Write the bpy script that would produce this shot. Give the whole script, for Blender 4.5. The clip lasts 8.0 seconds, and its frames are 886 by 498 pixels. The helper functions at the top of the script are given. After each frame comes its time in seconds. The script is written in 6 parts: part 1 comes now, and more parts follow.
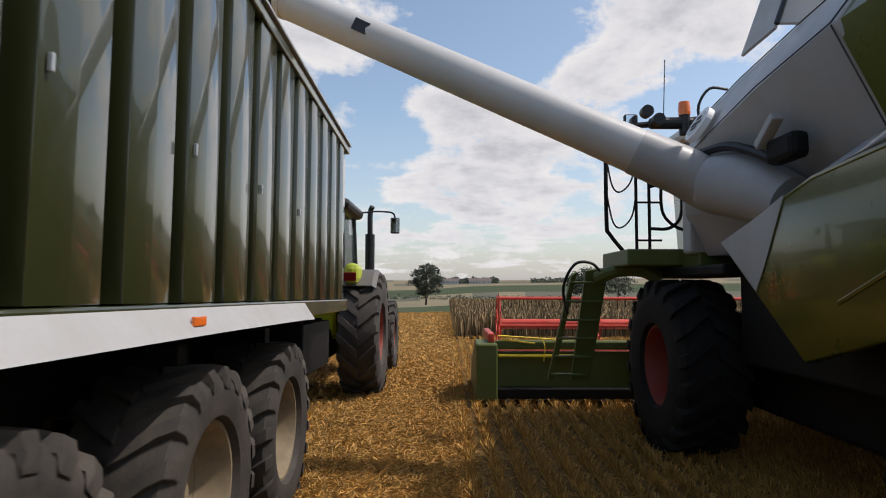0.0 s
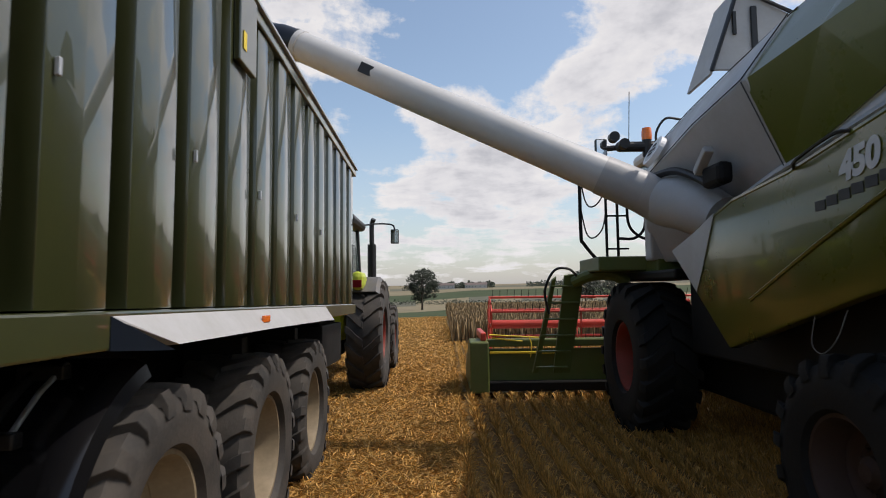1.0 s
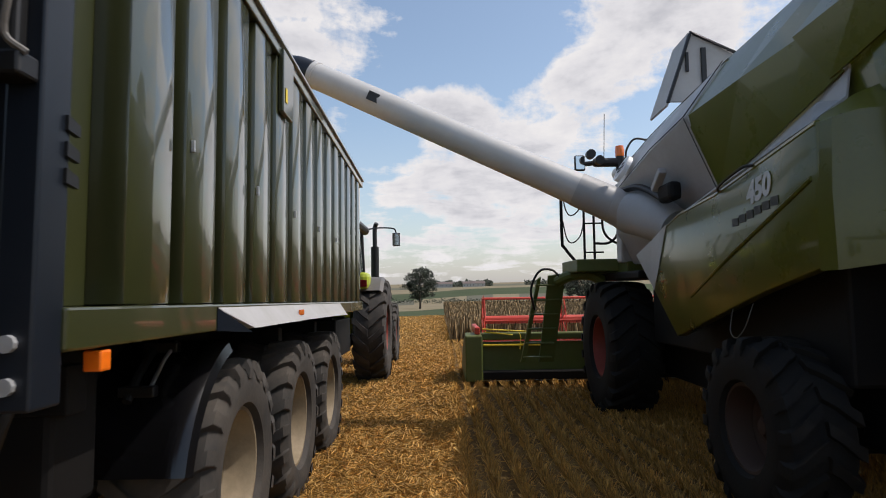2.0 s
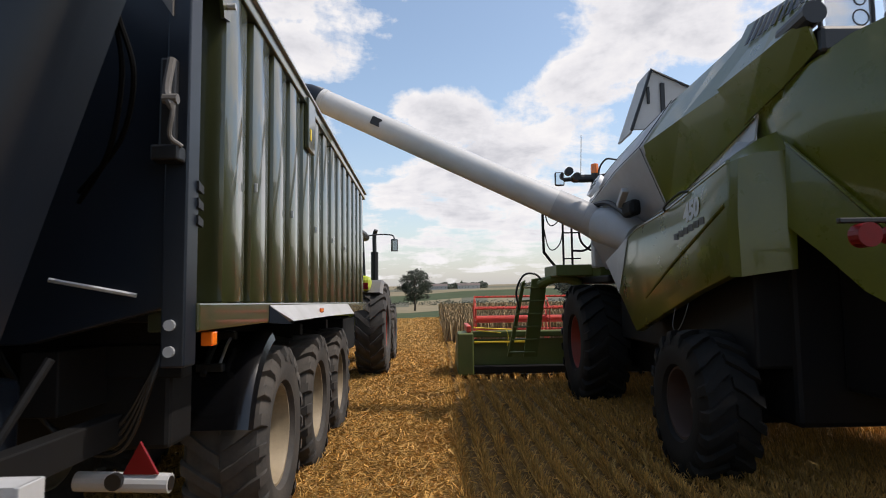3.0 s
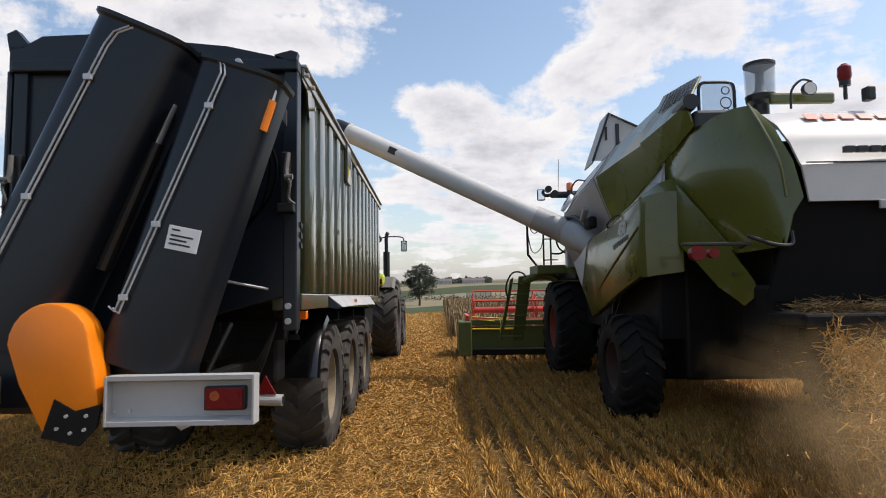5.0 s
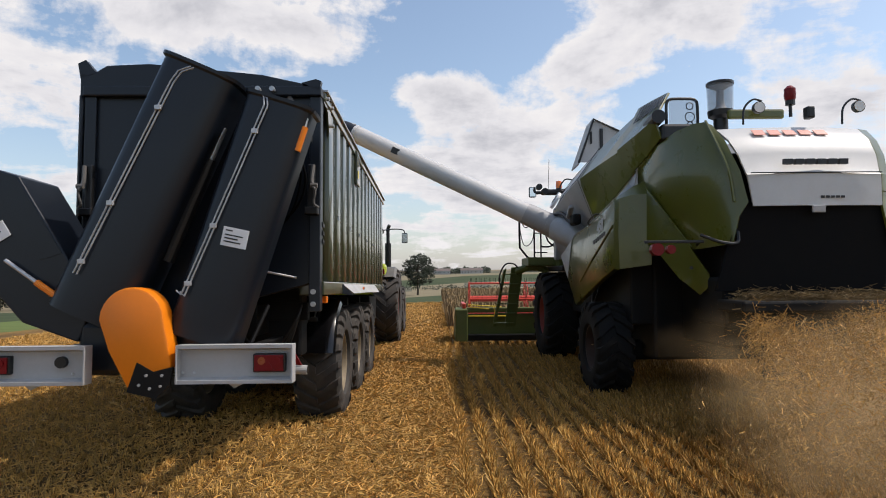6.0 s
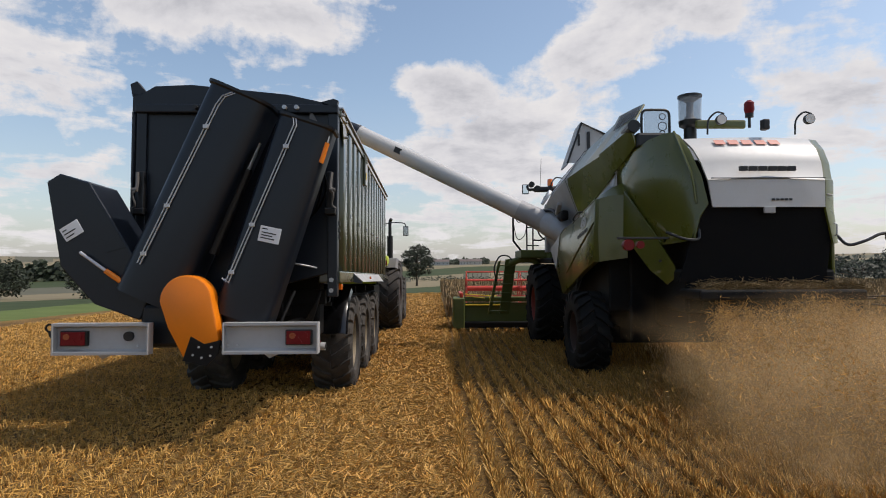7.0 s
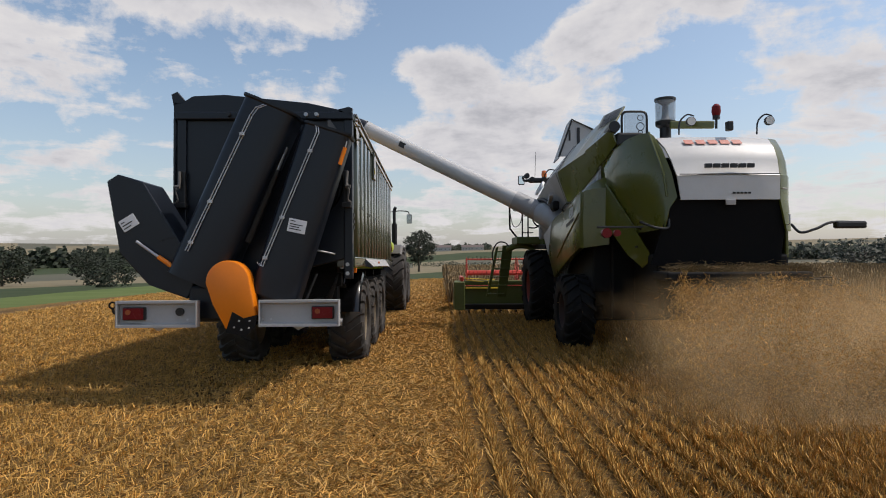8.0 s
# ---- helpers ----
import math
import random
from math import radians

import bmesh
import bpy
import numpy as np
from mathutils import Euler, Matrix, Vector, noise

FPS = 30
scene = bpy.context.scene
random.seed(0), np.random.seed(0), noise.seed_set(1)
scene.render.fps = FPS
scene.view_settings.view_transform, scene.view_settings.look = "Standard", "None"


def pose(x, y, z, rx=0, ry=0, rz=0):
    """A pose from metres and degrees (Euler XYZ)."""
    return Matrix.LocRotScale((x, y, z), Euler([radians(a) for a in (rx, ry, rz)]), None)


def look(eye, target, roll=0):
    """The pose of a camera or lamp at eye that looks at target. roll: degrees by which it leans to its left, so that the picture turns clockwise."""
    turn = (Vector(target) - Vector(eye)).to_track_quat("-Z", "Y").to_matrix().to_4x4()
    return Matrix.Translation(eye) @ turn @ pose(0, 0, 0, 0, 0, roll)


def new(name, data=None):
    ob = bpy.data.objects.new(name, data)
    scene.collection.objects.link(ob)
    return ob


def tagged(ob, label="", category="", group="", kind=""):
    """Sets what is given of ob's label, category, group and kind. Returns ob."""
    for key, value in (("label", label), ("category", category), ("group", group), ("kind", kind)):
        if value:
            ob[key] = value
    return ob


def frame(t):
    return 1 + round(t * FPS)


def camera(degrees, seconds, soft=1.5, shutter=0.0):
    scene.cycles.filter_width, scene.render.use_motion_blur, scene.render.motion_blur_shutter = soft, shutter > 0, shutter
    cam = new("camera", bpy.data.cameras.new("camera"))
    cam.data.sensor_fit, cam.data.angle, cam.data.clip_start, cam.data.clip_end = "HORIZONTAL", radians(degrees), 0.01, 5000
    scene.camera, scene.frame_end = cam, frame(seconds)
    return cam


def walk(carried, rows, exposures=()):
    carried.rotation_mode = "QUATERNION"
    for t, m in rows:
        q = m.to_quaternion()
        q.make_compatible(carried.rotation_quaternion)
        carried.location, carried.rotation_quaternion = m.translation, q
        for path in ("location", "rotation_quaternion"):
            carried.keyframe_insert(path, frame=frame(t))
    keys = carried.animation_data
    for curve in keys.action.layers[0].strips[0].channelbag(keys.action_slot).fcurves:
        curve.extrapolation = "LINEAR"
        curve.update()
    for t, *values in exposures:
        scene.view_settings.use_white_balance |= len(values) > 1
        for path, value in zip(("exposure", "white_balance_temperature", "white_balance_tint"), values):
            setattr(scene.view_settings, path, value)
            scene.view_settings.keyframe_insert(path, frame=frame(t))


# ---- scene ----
cam = camera(73.0, 8.0, soft=1.0, shutter=0.3)
EYE = (0.0, 0.0, 1.9)
LOOK = [  # seconds, yaw, pitch, lean
    (0, 0.32, 3.65, 0.15),
    (0.5, 0.04, 3.58, -0.32),
    (1, -0.12, 4.1, -0.68),
    (1.5, -0.07, 3.98, -0.73),
    (1.7, -0.14, 3.95, -0.78),
    (2.8, -0.75, 4.12, -0.85),
    (3, -0.81, 4.15, -0.84),
    (3.5, -1.25, 4.28, -0.72),
    (4, -1.17, 4.55, -1.08),
    (4.5, -0.56, 4.13, -1.1),
    (5.8, -0.48, 2.95, -0.5),
    (6, -0.5, 2.7, -0.44),
    (6.5, -0.45, 2.27, -0.46),
    (7, -0.58, 1.83, -0.17),
    (7.5, -0.72, 1.09, -0.16),
    (8, -0.39, 0.47, -0.32),
]
TRAILER_WAY = [(0.0, 0.0), (0.5, 0.6), (1.0, 1.18), (1.5, 1.698), (2.0, 2.279), (2.5, 2.859), (3.0, 3.44), (3.5, 3.97), (4.0, 4.522), (4.5, 5.1), (5.0, 5.654), (5.5, 6.209), (6.0, 6.763), (6.5, 7.339), (7.0, 7.901), (7.5, 8.457), (8.0, 9.057)]
COMBINE_WAY = [(0.0, 0.0), (0.5, 0.501), (1.0, 1.103), (1.5, 1.678), (2.0, 2.276), (2.5, 2.875), (3.0, 3.473), (3.5, 4.074), (4.0, 4.796), (4.5, 5.47), (5.0, 6.021), (5.5, 6.571), (6.0, 7.122), (6.5, 7.605), (7.0, 8.198), (7.5, 8.743), (8.0, 9.4)]


def turned(yaw, pitch, lean):
    return Matrix.Translation(EYE) @ pose(0, 0, 0, 90 + pitch, 0, yaw) @ pose(0, 0, 0, 0, 0, lean)


walk(cam, [(t, turned(a, b, c)) for t, a, b, c in LOOK],
     exposures=[(0, -0.26, 6500, 14), (1.5, -0.26, 6500, 14), (3.5, -0.04, 6500, 14), (4.5, -0.04, 6500, 14), (6.5, -0.24, 6500, 14), (8, -0.44, 6500, 14)])

# ---- world and sun ----
SUN_SLOPE = Vector((0.69, 0.0, 1.0))  # towards the sun
sun_ob = new("sun", bpy.data.lights.new("sun", "SUN"))
sun_ob.data.energy, sun_ob.data.angle, sun_ob.data.color = 3.9, radians(0.6), (1.0, 0.94, 0.85)
sun_ob.matrix_world = look(SUN_SLOPE * 40, (0, 0, 0))


def node(tree, kind, inputs=None, **props):
    n = tree.nodes.new(kind)
    for k, v in props.items():
        set_prop(n, k, v)
    for k, v in (inputs or {}).items():
        if isinstance(v, bpy.types.NodeSocket):
            tree.links.new(v, n.inputs[k])
        else:
            n.inputs[k].default_value = v
    return n


def set_prop(n, k, v):
    if k == "operation":
        n.operation = v
    elif k == "blend":
        n.blend_type = v
    elif k == "sky":
        n.sky_type = v
    elif k == "data_type":
        n.data_type = v


def ramp(tree, fac, stops):
    n = tree.nodes.new("ShaderNodeValToRGB")
    el = n.color_ramp.elements
    while len(el) < len(stops):
        el.new(0.5)
    for e, (p, c) in zip(el, stops):
        e.position, e.color = p, (*c, 1) if len(c) == 3 else c
    tree.links.new(fac, n.inputs[0])
    return n.outputs[0]


def mathn(tree, op, a, b=0.0):
    return node(tree, "ShaderNodeMath", {0: a, 1: b}, operation=op).outputs[0]


world = bpy.data.worlds.new("sky")
scene.world = world
world.use_nodes = True
wt = world.node_tree
wt.nodes.clear()
sky = node(wt, "ShaderNodeTexSky", sky="NISHITA")
sky.sun_disc, sky.sun_elevation, sky.sun_rotation = False, math.atan2(1, 0.69), radians(90)
sky.air_density, sky.dust_density = 1.0, 1.6
way = node(wt, "ShaderNodeTexCoord").outputs["Generated"]
sep = node(wt, "ShaderNodeSeparateXYZ", {0: way})
# clouds lie on a flat layer overhead: direction divided by its height
zz = mathn(wt, "MAXIMUM", sep.outputs[2], 0.02)
zs = mathn(wt, "ADD", zz, 0.16)
cx, cy = mathn(wt, "DIVIDE", sep.outputs[0], zs), mathn(wt, "DIVIDE", sep.outputs[1], zs)
flat = node(wt, "ShaderNodeCombineXYZ", {0: cx, 1: cy, 2: 0.0}).outputs[0]
big = node(wt, "ShaderNodeTexNoise", {"Vector": flat, "Scale": 2.3, "Detail": 10.0, "Roughness": 0.60, "Distortion": 0.3}).outputs[0]
fine = node(wt, "ShaderNodeTexNoise", {"Vector": way, "Scale": 11.0, "Detail": 9.0, "Roughness": 0.62}).outputs[0]
dens = mathn(wt, "ADD", mathn(wt, "MULTIPLY", big, 0.62), mathn(wt, "MULTIPLY", fine, 0.38))
dens = mathn(wt, "ADD", dens, -0.045)
# heaps of cloud: azimuth (to the right), elevation, half widths, weight
CLOUDS = [
    (-19, 22.5, 11, 4.2, 0.17), (-33, 15.5, 6, 3.6, 0.16), (-35, 8, 8, 2, 0.09), (-16, 14, 7, 2.4, 0.10), (-38, 22, 3.5, 4, 0.12),
    (-1, 16, 4.5, 3.6, 0.15), (4.5, 15, 5, 4, 0.15), (3, 10, 9, 3.5, 0.12), (14.5, 18, 5, 4.2, 0.16), (19, 23, 7, 2.6, 0.14),
    (33, 20.5, 6, 5, 0.17), (34, 11.5, 6, 3.6, 0.14), (25.5, 21, 2.2, 2, 0.12), (12, 9, 7, 2.5, 0.09), (0, 5, 24, 3, 0.08), (34, 5, 14, 3, 0.07), (-30, 4, 14, 2.5, 0.06),
    (2, 22.5, 6, 3.2, -0.16), (-6.5, 16, 2.6, 5, -0.10), (24, 15, 4.5, 4, -0.10), (-25, 18, 5, 1.6, -0.08), (-12, 28, 8, 3, 0.12), (20, 30, 14, 4, 0.10), (-24, 11, 8, 2, -0.05),
]
for az, elv, wa, we, weight in CLOUDS:
    a, e = radians(az), radians(elv)
    c = (math.sin(a) * math.cos(e), math.cos(a) * math.cos(e), math.sin(e))
    off = node(wt, "ShaderNodeVectorMath", {0: way, 1: c}, operation="SUBTRACT").outputs[0]
    sc = node(wt, "ShaderNodeVectorMath", {0: off, 1: (1 / radians(wa), 1 / radians(wa), 1 / radians(we))}, operation="MULTIPLY").outputs[0]
    far = node(wt, "ShaderNodeVectorMath", {0: sc}, operation="LENGTH").outputs["Value"]
    bump_v = mathn(wt, "POWER", 2.718, mathn(wt, "MULTIPLY", mathn(wt, "MULTIPLY", far, far), -1.0))
    dens = mathn(wt, "ADD", dens, mathn(wt, "MULTIPLY", bump_v, weight))
cover = ramp(wt, dens, [(0.495, (0, 0, 0)), (0.53, (0.45, 0.45, 0.45)), (0.575, (1, 1, 1))])
above = node(wt, "ShaderNodeVectorMath", {0: way, 1: (0.0, 0.0, 0.035)}, operation="ADD").outputs[0]
fine_above = node(wt, "ShaderNodeTexNoise", {"Vector": above, "Scale": 11.0, "Detail": 4.0, "Roughness": 0.62}).outputs[0]
under = mathn(wt, "MULTIPLY", mathn(wt, "SUBTRACT", fine_above, fine), 0.22)
shade = ramp(wt, mathn(wt, "ADD", mathn(wt, "ADD", dens, under), mathn(wt, "MULTIPLY", fine, -0.25)),
             [(0.41, (1.0, 1.0, 1.0)), (0.49, (0.88, 0.89, 0.92)), (0.60, (0.60, 0.62, 0.67))])
cloud_rgb = node(wt, "ShaderNodeMix", {0: 1.0, 6: shade, 7: (9.8, 9.75, 9.6, 1)}, data_type="RGBA", blend="MULTIPLY").outputs[2]
haze = ramp(wt, sep.outputs[2], [(0.0, (1, 1, 1)), (0.10, (0.35, 0.35, 0.35)), (0.28, (0, 0, 0))])
blue = node(wt, "ShaderNodeMix", {0: 1.0, 6: sky.outputs[0], 7: (2.14, 2.12, 1.94, 1)}, data_type="RGBA", blend="MULTIPLY").outputs[2]
skyb = node(wt, "ShaderNodeMix", {0: mathn(wt, "MULTIPLY", haze, 0.6), 6: blue, 7: (6.5, 6.45, 6.9, 1)}, data_type="RGBA").outputs[2]
mixed = node(wt, "ShaderNodeMix", {0: cover, 6: skyb, 7: cloud_rgb}, data_type="RGBA").outputs[2]
bg = node(wt, "ShaderNodeBackground", {"Color": mixed, "Strength": 0.10})
wo = node(wt, "ShaderNodeOutputWorld", {0: bg.outputs[0]})


# ---- materials ----
def paint(name, rgb, rough=0.5, metal=0.0, vary=0.12, scale=6.0, bump=0.0, bump_scale=60.0, dirt=None, dirt_amount=0.0, random_by=None, coat=0.0, spec=0.5):
    """A surface with stains at two scales, fine relief and an optional layer of dust."""
    m = bpy.data.materials.new(name)
    m.use_nodes = True
    t = m.node_tree
    b = t.nodes["Principled BSDF"]
    co = node(t, "ShaderNodeTexCoord").outputs["Object"]
    n1 = node(t, "ShaderNodeTexNoise", {"Vector": co, "Scale": scale * 0.3, "Detail": 5.0, "Roughness": 0.6}).outputs[0]
    n2 = node(t, "ShaderNodeTexNoise", {"Vector": co, "Scale": scale * 5, "Detail": 4.0}).outputs[0]
    f = mathn(t, "ADD", mathn(t, "MULTIPLY", n1, 0.65), mathn(t, "MULTIPLY", n2, 0.35))
    lo, hi = [c * (1 - vary) for c in rgb], [min(1, c * (1 + vary)) for c in rgb]
    col = ramp(t, f, [(0.3, lo), (0.7, hi)])
    if random_by:
        r = node(t, "ShaderNodeNewGeometry").outputs["Random Per Island"] if random_by == "island" else node(t, "ShaderNodeObjectInfo").outputs["Random"]
        v = ramp(t, r, [(0.0, (0.55, 0.55, 0.55)), (0.5, (0.95, 0.95, 0.95)), (1.0, (1.35, 1.3, 1.2))])
        col = node(t, "ShaderNodeMix", {0: 1.0, 6: col, 7: v}, data_type="RGBA", blend="MULTIPLY").outputs[2]
    if dirt:
        n3 = node(t, "ShaderNodeTexNoise", {"Vector": co, "Scale": 2.6, "Detail": 8.0, "Roughness": 0.7}).outputs[0]
        df = mathn(t, "MULTIPLY", ramp(t, n3, [(0.38, (0.15, 0.15, 0.15)), (0.68, (1, 1, 1))]), dirt_amount)
        col = node(t, "ShaderNodeMix", {0: df, 6: col, 7: (*dirt, 1)}, data_type="RGBA").outputs[2]
        rr = node(t, "ShaderNodeMix", {0: df, 2: rough, 3: 0.9}).outputs[0]
        t.links.new(rr, b.inputs["Roughness"])
    else:
        rr = ramp(t, n2, [(0.3, (rough * 0.85,) * 3), (0.7, (min(1, rough * 1.15),) * 3)])
        t.links.new(rr, b.inputs["Roughness"])
    t.links.new(col, b.inputs["Base Color"])
    b.inputs["Metallic"].default_value = metal
    b.inputs["Coat Weight"].default_value = coat
    b.inputs["Specular IOR Level"].default_value = spec
    if bump:
        nb = node(t, "ShaderNodeTexNoise", {"Vector": co, "Scale": bump_scale, "Detail": 3.0}).outputs[0]
        bp = node(t, "ShaderNodeBump", {"Height": nb, "Strength": bump, "Distance": 0.01})
        t.links.new(bp.outputs[0], b.inputs["Normal"])
    return m


DUST = (0.30, 0.22, 0.12)
M = {}
M["olive"] = paint("olive_green_paint", (0.034, 0.039, 0.012), 0.30, dirt=(0.07, 0.065, 0.035), dirt_amount=0.08, coat=1.0, bump=0.012, bump_scale=3)
M["seed_green"] = paint("combine_green_paint", (0.080, 0.088, 0.005), 0.26, dirt=(0.10, 0.08, 0.03), dirt_amount=0.10, coat=0.35)
M["lime"] = paint("lime_paint", (0.42, 0.50, 0.02), 0.35, dirt=DUST, dirt_amount=0.2)
M["header_green"] = paint("header_green_paint", (0.075, 0.105, 0.014), 0.5, dirt=(0.16, 0.13, 0.06), dirt_amount=0.3)
M["silver"] = paint("silver_grey_paint", (0.37, 0.375, 0.385), 0.34, dirt=(0.28, 0.26, 0.22), dirt_amount=0.35, vary=0.05)
M["white"] = paint("white_paint", (0.54, 0.54, 0.53), 0.35, dirt=(0.45, 0.42, 0.36), dirt_amount=0.25, vary=0.04)
M["pale_grey"] = paint("pale_grey_paint", (0.40, 0.40, 0.40), 0.45, dirt=(0.26, 0.24, 0.20), dirt_amount=0.3, vary=0.05)
M["anthracite"] = paint("anthracite_paint", (0.0070, 0.0105, 0.0170), 0.33, dirt=(0.03, 0.028, 0.025), dirt_amount=0.08, spec=0.40, bump=0.015, bump_scale=8)
M["black"] = paint("black_plastic", (0.006, 0.006, 0.0065), 0.42, dirt=(0.03, 0.026, 0.02), dirt_amount=0.10)
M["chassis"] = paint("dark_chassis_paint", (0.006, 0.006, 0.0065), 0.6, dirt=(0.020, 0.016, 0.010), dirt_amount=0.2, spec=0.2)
M["rubber"] = paint("dusty_rubber", (0.018, 0.0175, 0.017), 0.75, dirt=(0.13, 0.105, 0.08), dirt_amount=0.45, bump=0.25, bump_scale=40, scale=9)
# tyre rubber again, with the combine's shaded side put into its colour
M["rubber_shaded"] = paint("shaded_rubber", (0.010, 0.010, 0.010), 0.75, dirt=(0.035, 0.030, 0.022), dirt_amount=0.3, spec=0.2, bump=0.2, bump_scale=40)
M["rim_cream"] = paint("cream_rim_paint", (0.30, 0.235, 0.145), 0.5, dirt=(0.12, 0.09, 0.055), dirt_amount=0.7)
M["rim_red"] = paint("red_rim_paint", (0.30, 0.035, 0.020), 0.5, dirt=(0.10, 0.06, 0.035), dirt_amount=0.55)
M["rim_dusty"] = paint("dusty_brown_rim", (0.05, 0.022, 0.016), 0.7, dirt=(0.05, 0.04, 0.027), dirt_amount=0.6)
M["auger_paint"] = paint("pale_auger_paint", (0.52, 0.52, 0.51), 0.33, dirt=(0.36, 0.33, 0.28), dirt_amount=0.3, vary=0.05, coat=0.2)
M["fender"] = paint("grey_plastic_fender", (0.09, 0.09, 0.09), 0.5, dirt=DUST, dirt_amount=0.2)
M["red"] = paint("red_reel_paint", (0.60, 0.040, 0.022), 0.42, dirt=DUST, dirt_amount=0.15)
M["orange"] = paint("orange_paint", (0.80, 0.205, 0.002), 0.38, vary=0.04, dirt=(0.5, 0.16, 0.01), dirt_amount=0.12)
M["hose"] = paint("black_hose", (0.002, 0.002, 0.002), 0.7, spec=0.05)
M["yellow"] = paint("yellow_paint", (0.75, 0.55, 0.03), 0.5)
M["steel"] = paint("bare_steel", (0.55, 0.56, 0.58), 0.35, metal=0.8)
M["galv"] = paint("galvanised_steel", (0.50, 0.51, 0.52), 0.45, metal=0.6)
M["sticker"] = paint("white_label", (0.72, 0.73, 0.74), 0.4, vary=0.03)
M["ink"] = paint("black_print", (0.015, 0.015, 0.016), 0.5)
M["grey_print"] = paint("grey_print", (0.50, 0.52, 0.52), 0.4, vary=0.03)
M["red_print"] = paint("faded_red_print", (0.55, 0.20, 0.15), 0.45)
M["lens_red"] = paint("red_lamp_lens", (0.16, 0.004, 0.006), 0.4, spec=0.25)
M["lens_orange"] = paint("orange_lamp_lens", (0.85, 0.17, 0.01), 0.2, coat=0.5)
M["lens_dull"] = paint("dull_amber_lens", (0.30, 0.07, 0.02), 0.3)
M["lens_white"] = paint("white_lamp_lens", (0.75, 0.74, 0.70), 0.15)
M["mirror"] = paint("mirror_glass", (0.75, 0.77, 0.8), 0.04, metal=1.0, vary=0.01)
M["straw"] = paint("straw", (0.56, 0.325, 0.082), 0.6, vary=0.2, random_by="island")
M["stubble"] = paint("stubble_stalk", (0.54, 0.315, 0.078), 0.6, vary=0.2, random_by="island")
M["crop"] = paint("ripe_crop", (0.25, 0.175, 0.085), 0.8, vary=0.25, random_by="island")
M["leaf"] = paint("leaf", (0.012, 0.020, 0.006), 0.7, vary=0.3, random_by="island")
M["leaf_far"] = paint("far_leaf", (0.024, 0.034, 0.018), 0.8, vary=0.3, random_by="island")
M["bark"] = paint("bark", (0.07, 0.055, 0.04), 0.9, bump=0.5)
M["wall_far"] = paint("rendered_wall", (0.42, 0.41, 0.39), 0.8)
M["roof_far"] = paint("roof_tile", (0.14, 0.11, 0.10), 0.8)


def dusty(name, rgb):
    """Airborne dust: specks lit alike whichever way they tumble."""
    m = bpy.data.materials.new(name)
    m.use_nodes = True
    t = m.node_tree
    t.nodes.remove(t.nodes["Principled BSDF"])
    n1 = node(t, "ShaderNodeTexNoise", {"Vector": node(t, "ShaderNodeTexCoord").outputs["Object"], "Scale": 3.0, "Detail": 5.0}).outputs[0]
    col = ramp(t, n1, [(0.3, [c * 0.8 for c in rgb]), (0.7, [c * 1.15 for c in rgb])])
    up = node(t, "ShaderNodeCombineXYZ", {0: 0.5, 1: -0.35, 2: 0.79}).outputs[0]
    a = node(t, "ShaderNodeBsdfDiffuse", {"Color": col, "Normal": up})
    b = node(t, "ShaderNodeBsdfTranslucent", {"Color": col, "Normal": up})
    mx = node(t, "ShaderNodeMixShader", {0: 0.5, 1: a.outputs[0], 2: b.outputs[0]})
    t.links.new(mx.outputs[0], t.nodes["Material Output"].inputs[0])
    return m


M["chaff"] = dusty("chaff_dust", (0.60, 0.42, 0.23))
M["gloss_black"] = paint("glossy_black_plastic", (0.006, 0.006, 0.0068), 0.18, spec=0.5)
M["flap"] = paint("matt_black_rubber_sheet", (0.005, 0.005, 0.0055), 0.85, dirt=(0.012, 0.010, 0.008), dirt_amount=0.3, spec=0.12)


def veil(name, rgb):
    """Hanging dust: thins out towards the edges of its sheet and in drifts."""
    m = dusty(name, rgb)
    t = m.node_tree
    lit = t.nodes["Material Output"].inputs[0].links[0].from_socket
    co = node(t, "ShaderNodeTexCoord")
    uv = node(t, "ShaderNodeSeparateXYZ", {0: co.outputs["UV"]})
    n1 = node(t, "ShaderNodeTexNoise", {"Vector": co.outputs["Object"], "Scale": 0.9, "Detail": 6.0, "Roughness": 0.6}).outputs[0]
    n2 = node(t, "ShaderNodeTexNoise", {"Vector": co.outputs["Object"], "Scale": 9.0, "Detail": 6.0, "Roughness": 0.75}).outputs[0]
    wob = mathn(t, "MULTIPLY", mathn(t, "SUBTRACT", n1, 0.5), 0.5)
    u = ramp(t, mathn(t, "ADD", uv.outputs[0], wob), [(0.10, (0, 0, 0)), (0.38, (1, 1, 1)), (0.9, (1, 1, 1)), (1.0, (0.4, 0.4, 0.4))])
    v = ramp(t, mathn(t, "ADD", uv.outputs[1], wob), [(0.0, (1, 1, 1)), (0.68, (0.85, 0.85, 0.85)), (0.95, (0, 0, 0))])
    a = mathn(t, "MULTIPLY", mathn(t, "MULTIPLY", u, v), ramp(t, n2, [(0.32, (0.30, 0.30, 0.30)), (0.68, (0.60, 0.60, 0.60))]))
    clear = node(t, "ShaderNodeBsdfTransparent")
    mx = node(t, "ShaderNodeMixShader", {0: a, 1: clear.outputs[0], 2: lit})
    t.links.new(mx.outputs[0], t.nodes["Material Output"].inputs[0])
    return m


M["veil"] = veil("hanging_dust", (0.50, 0.36, 0.195))
# darker, browner straw for the heap on the deck
M["heap"] = paint("brown_straw", (0.20, 0.13, 0.05), 0.8, vary=0.2, random_by="island")


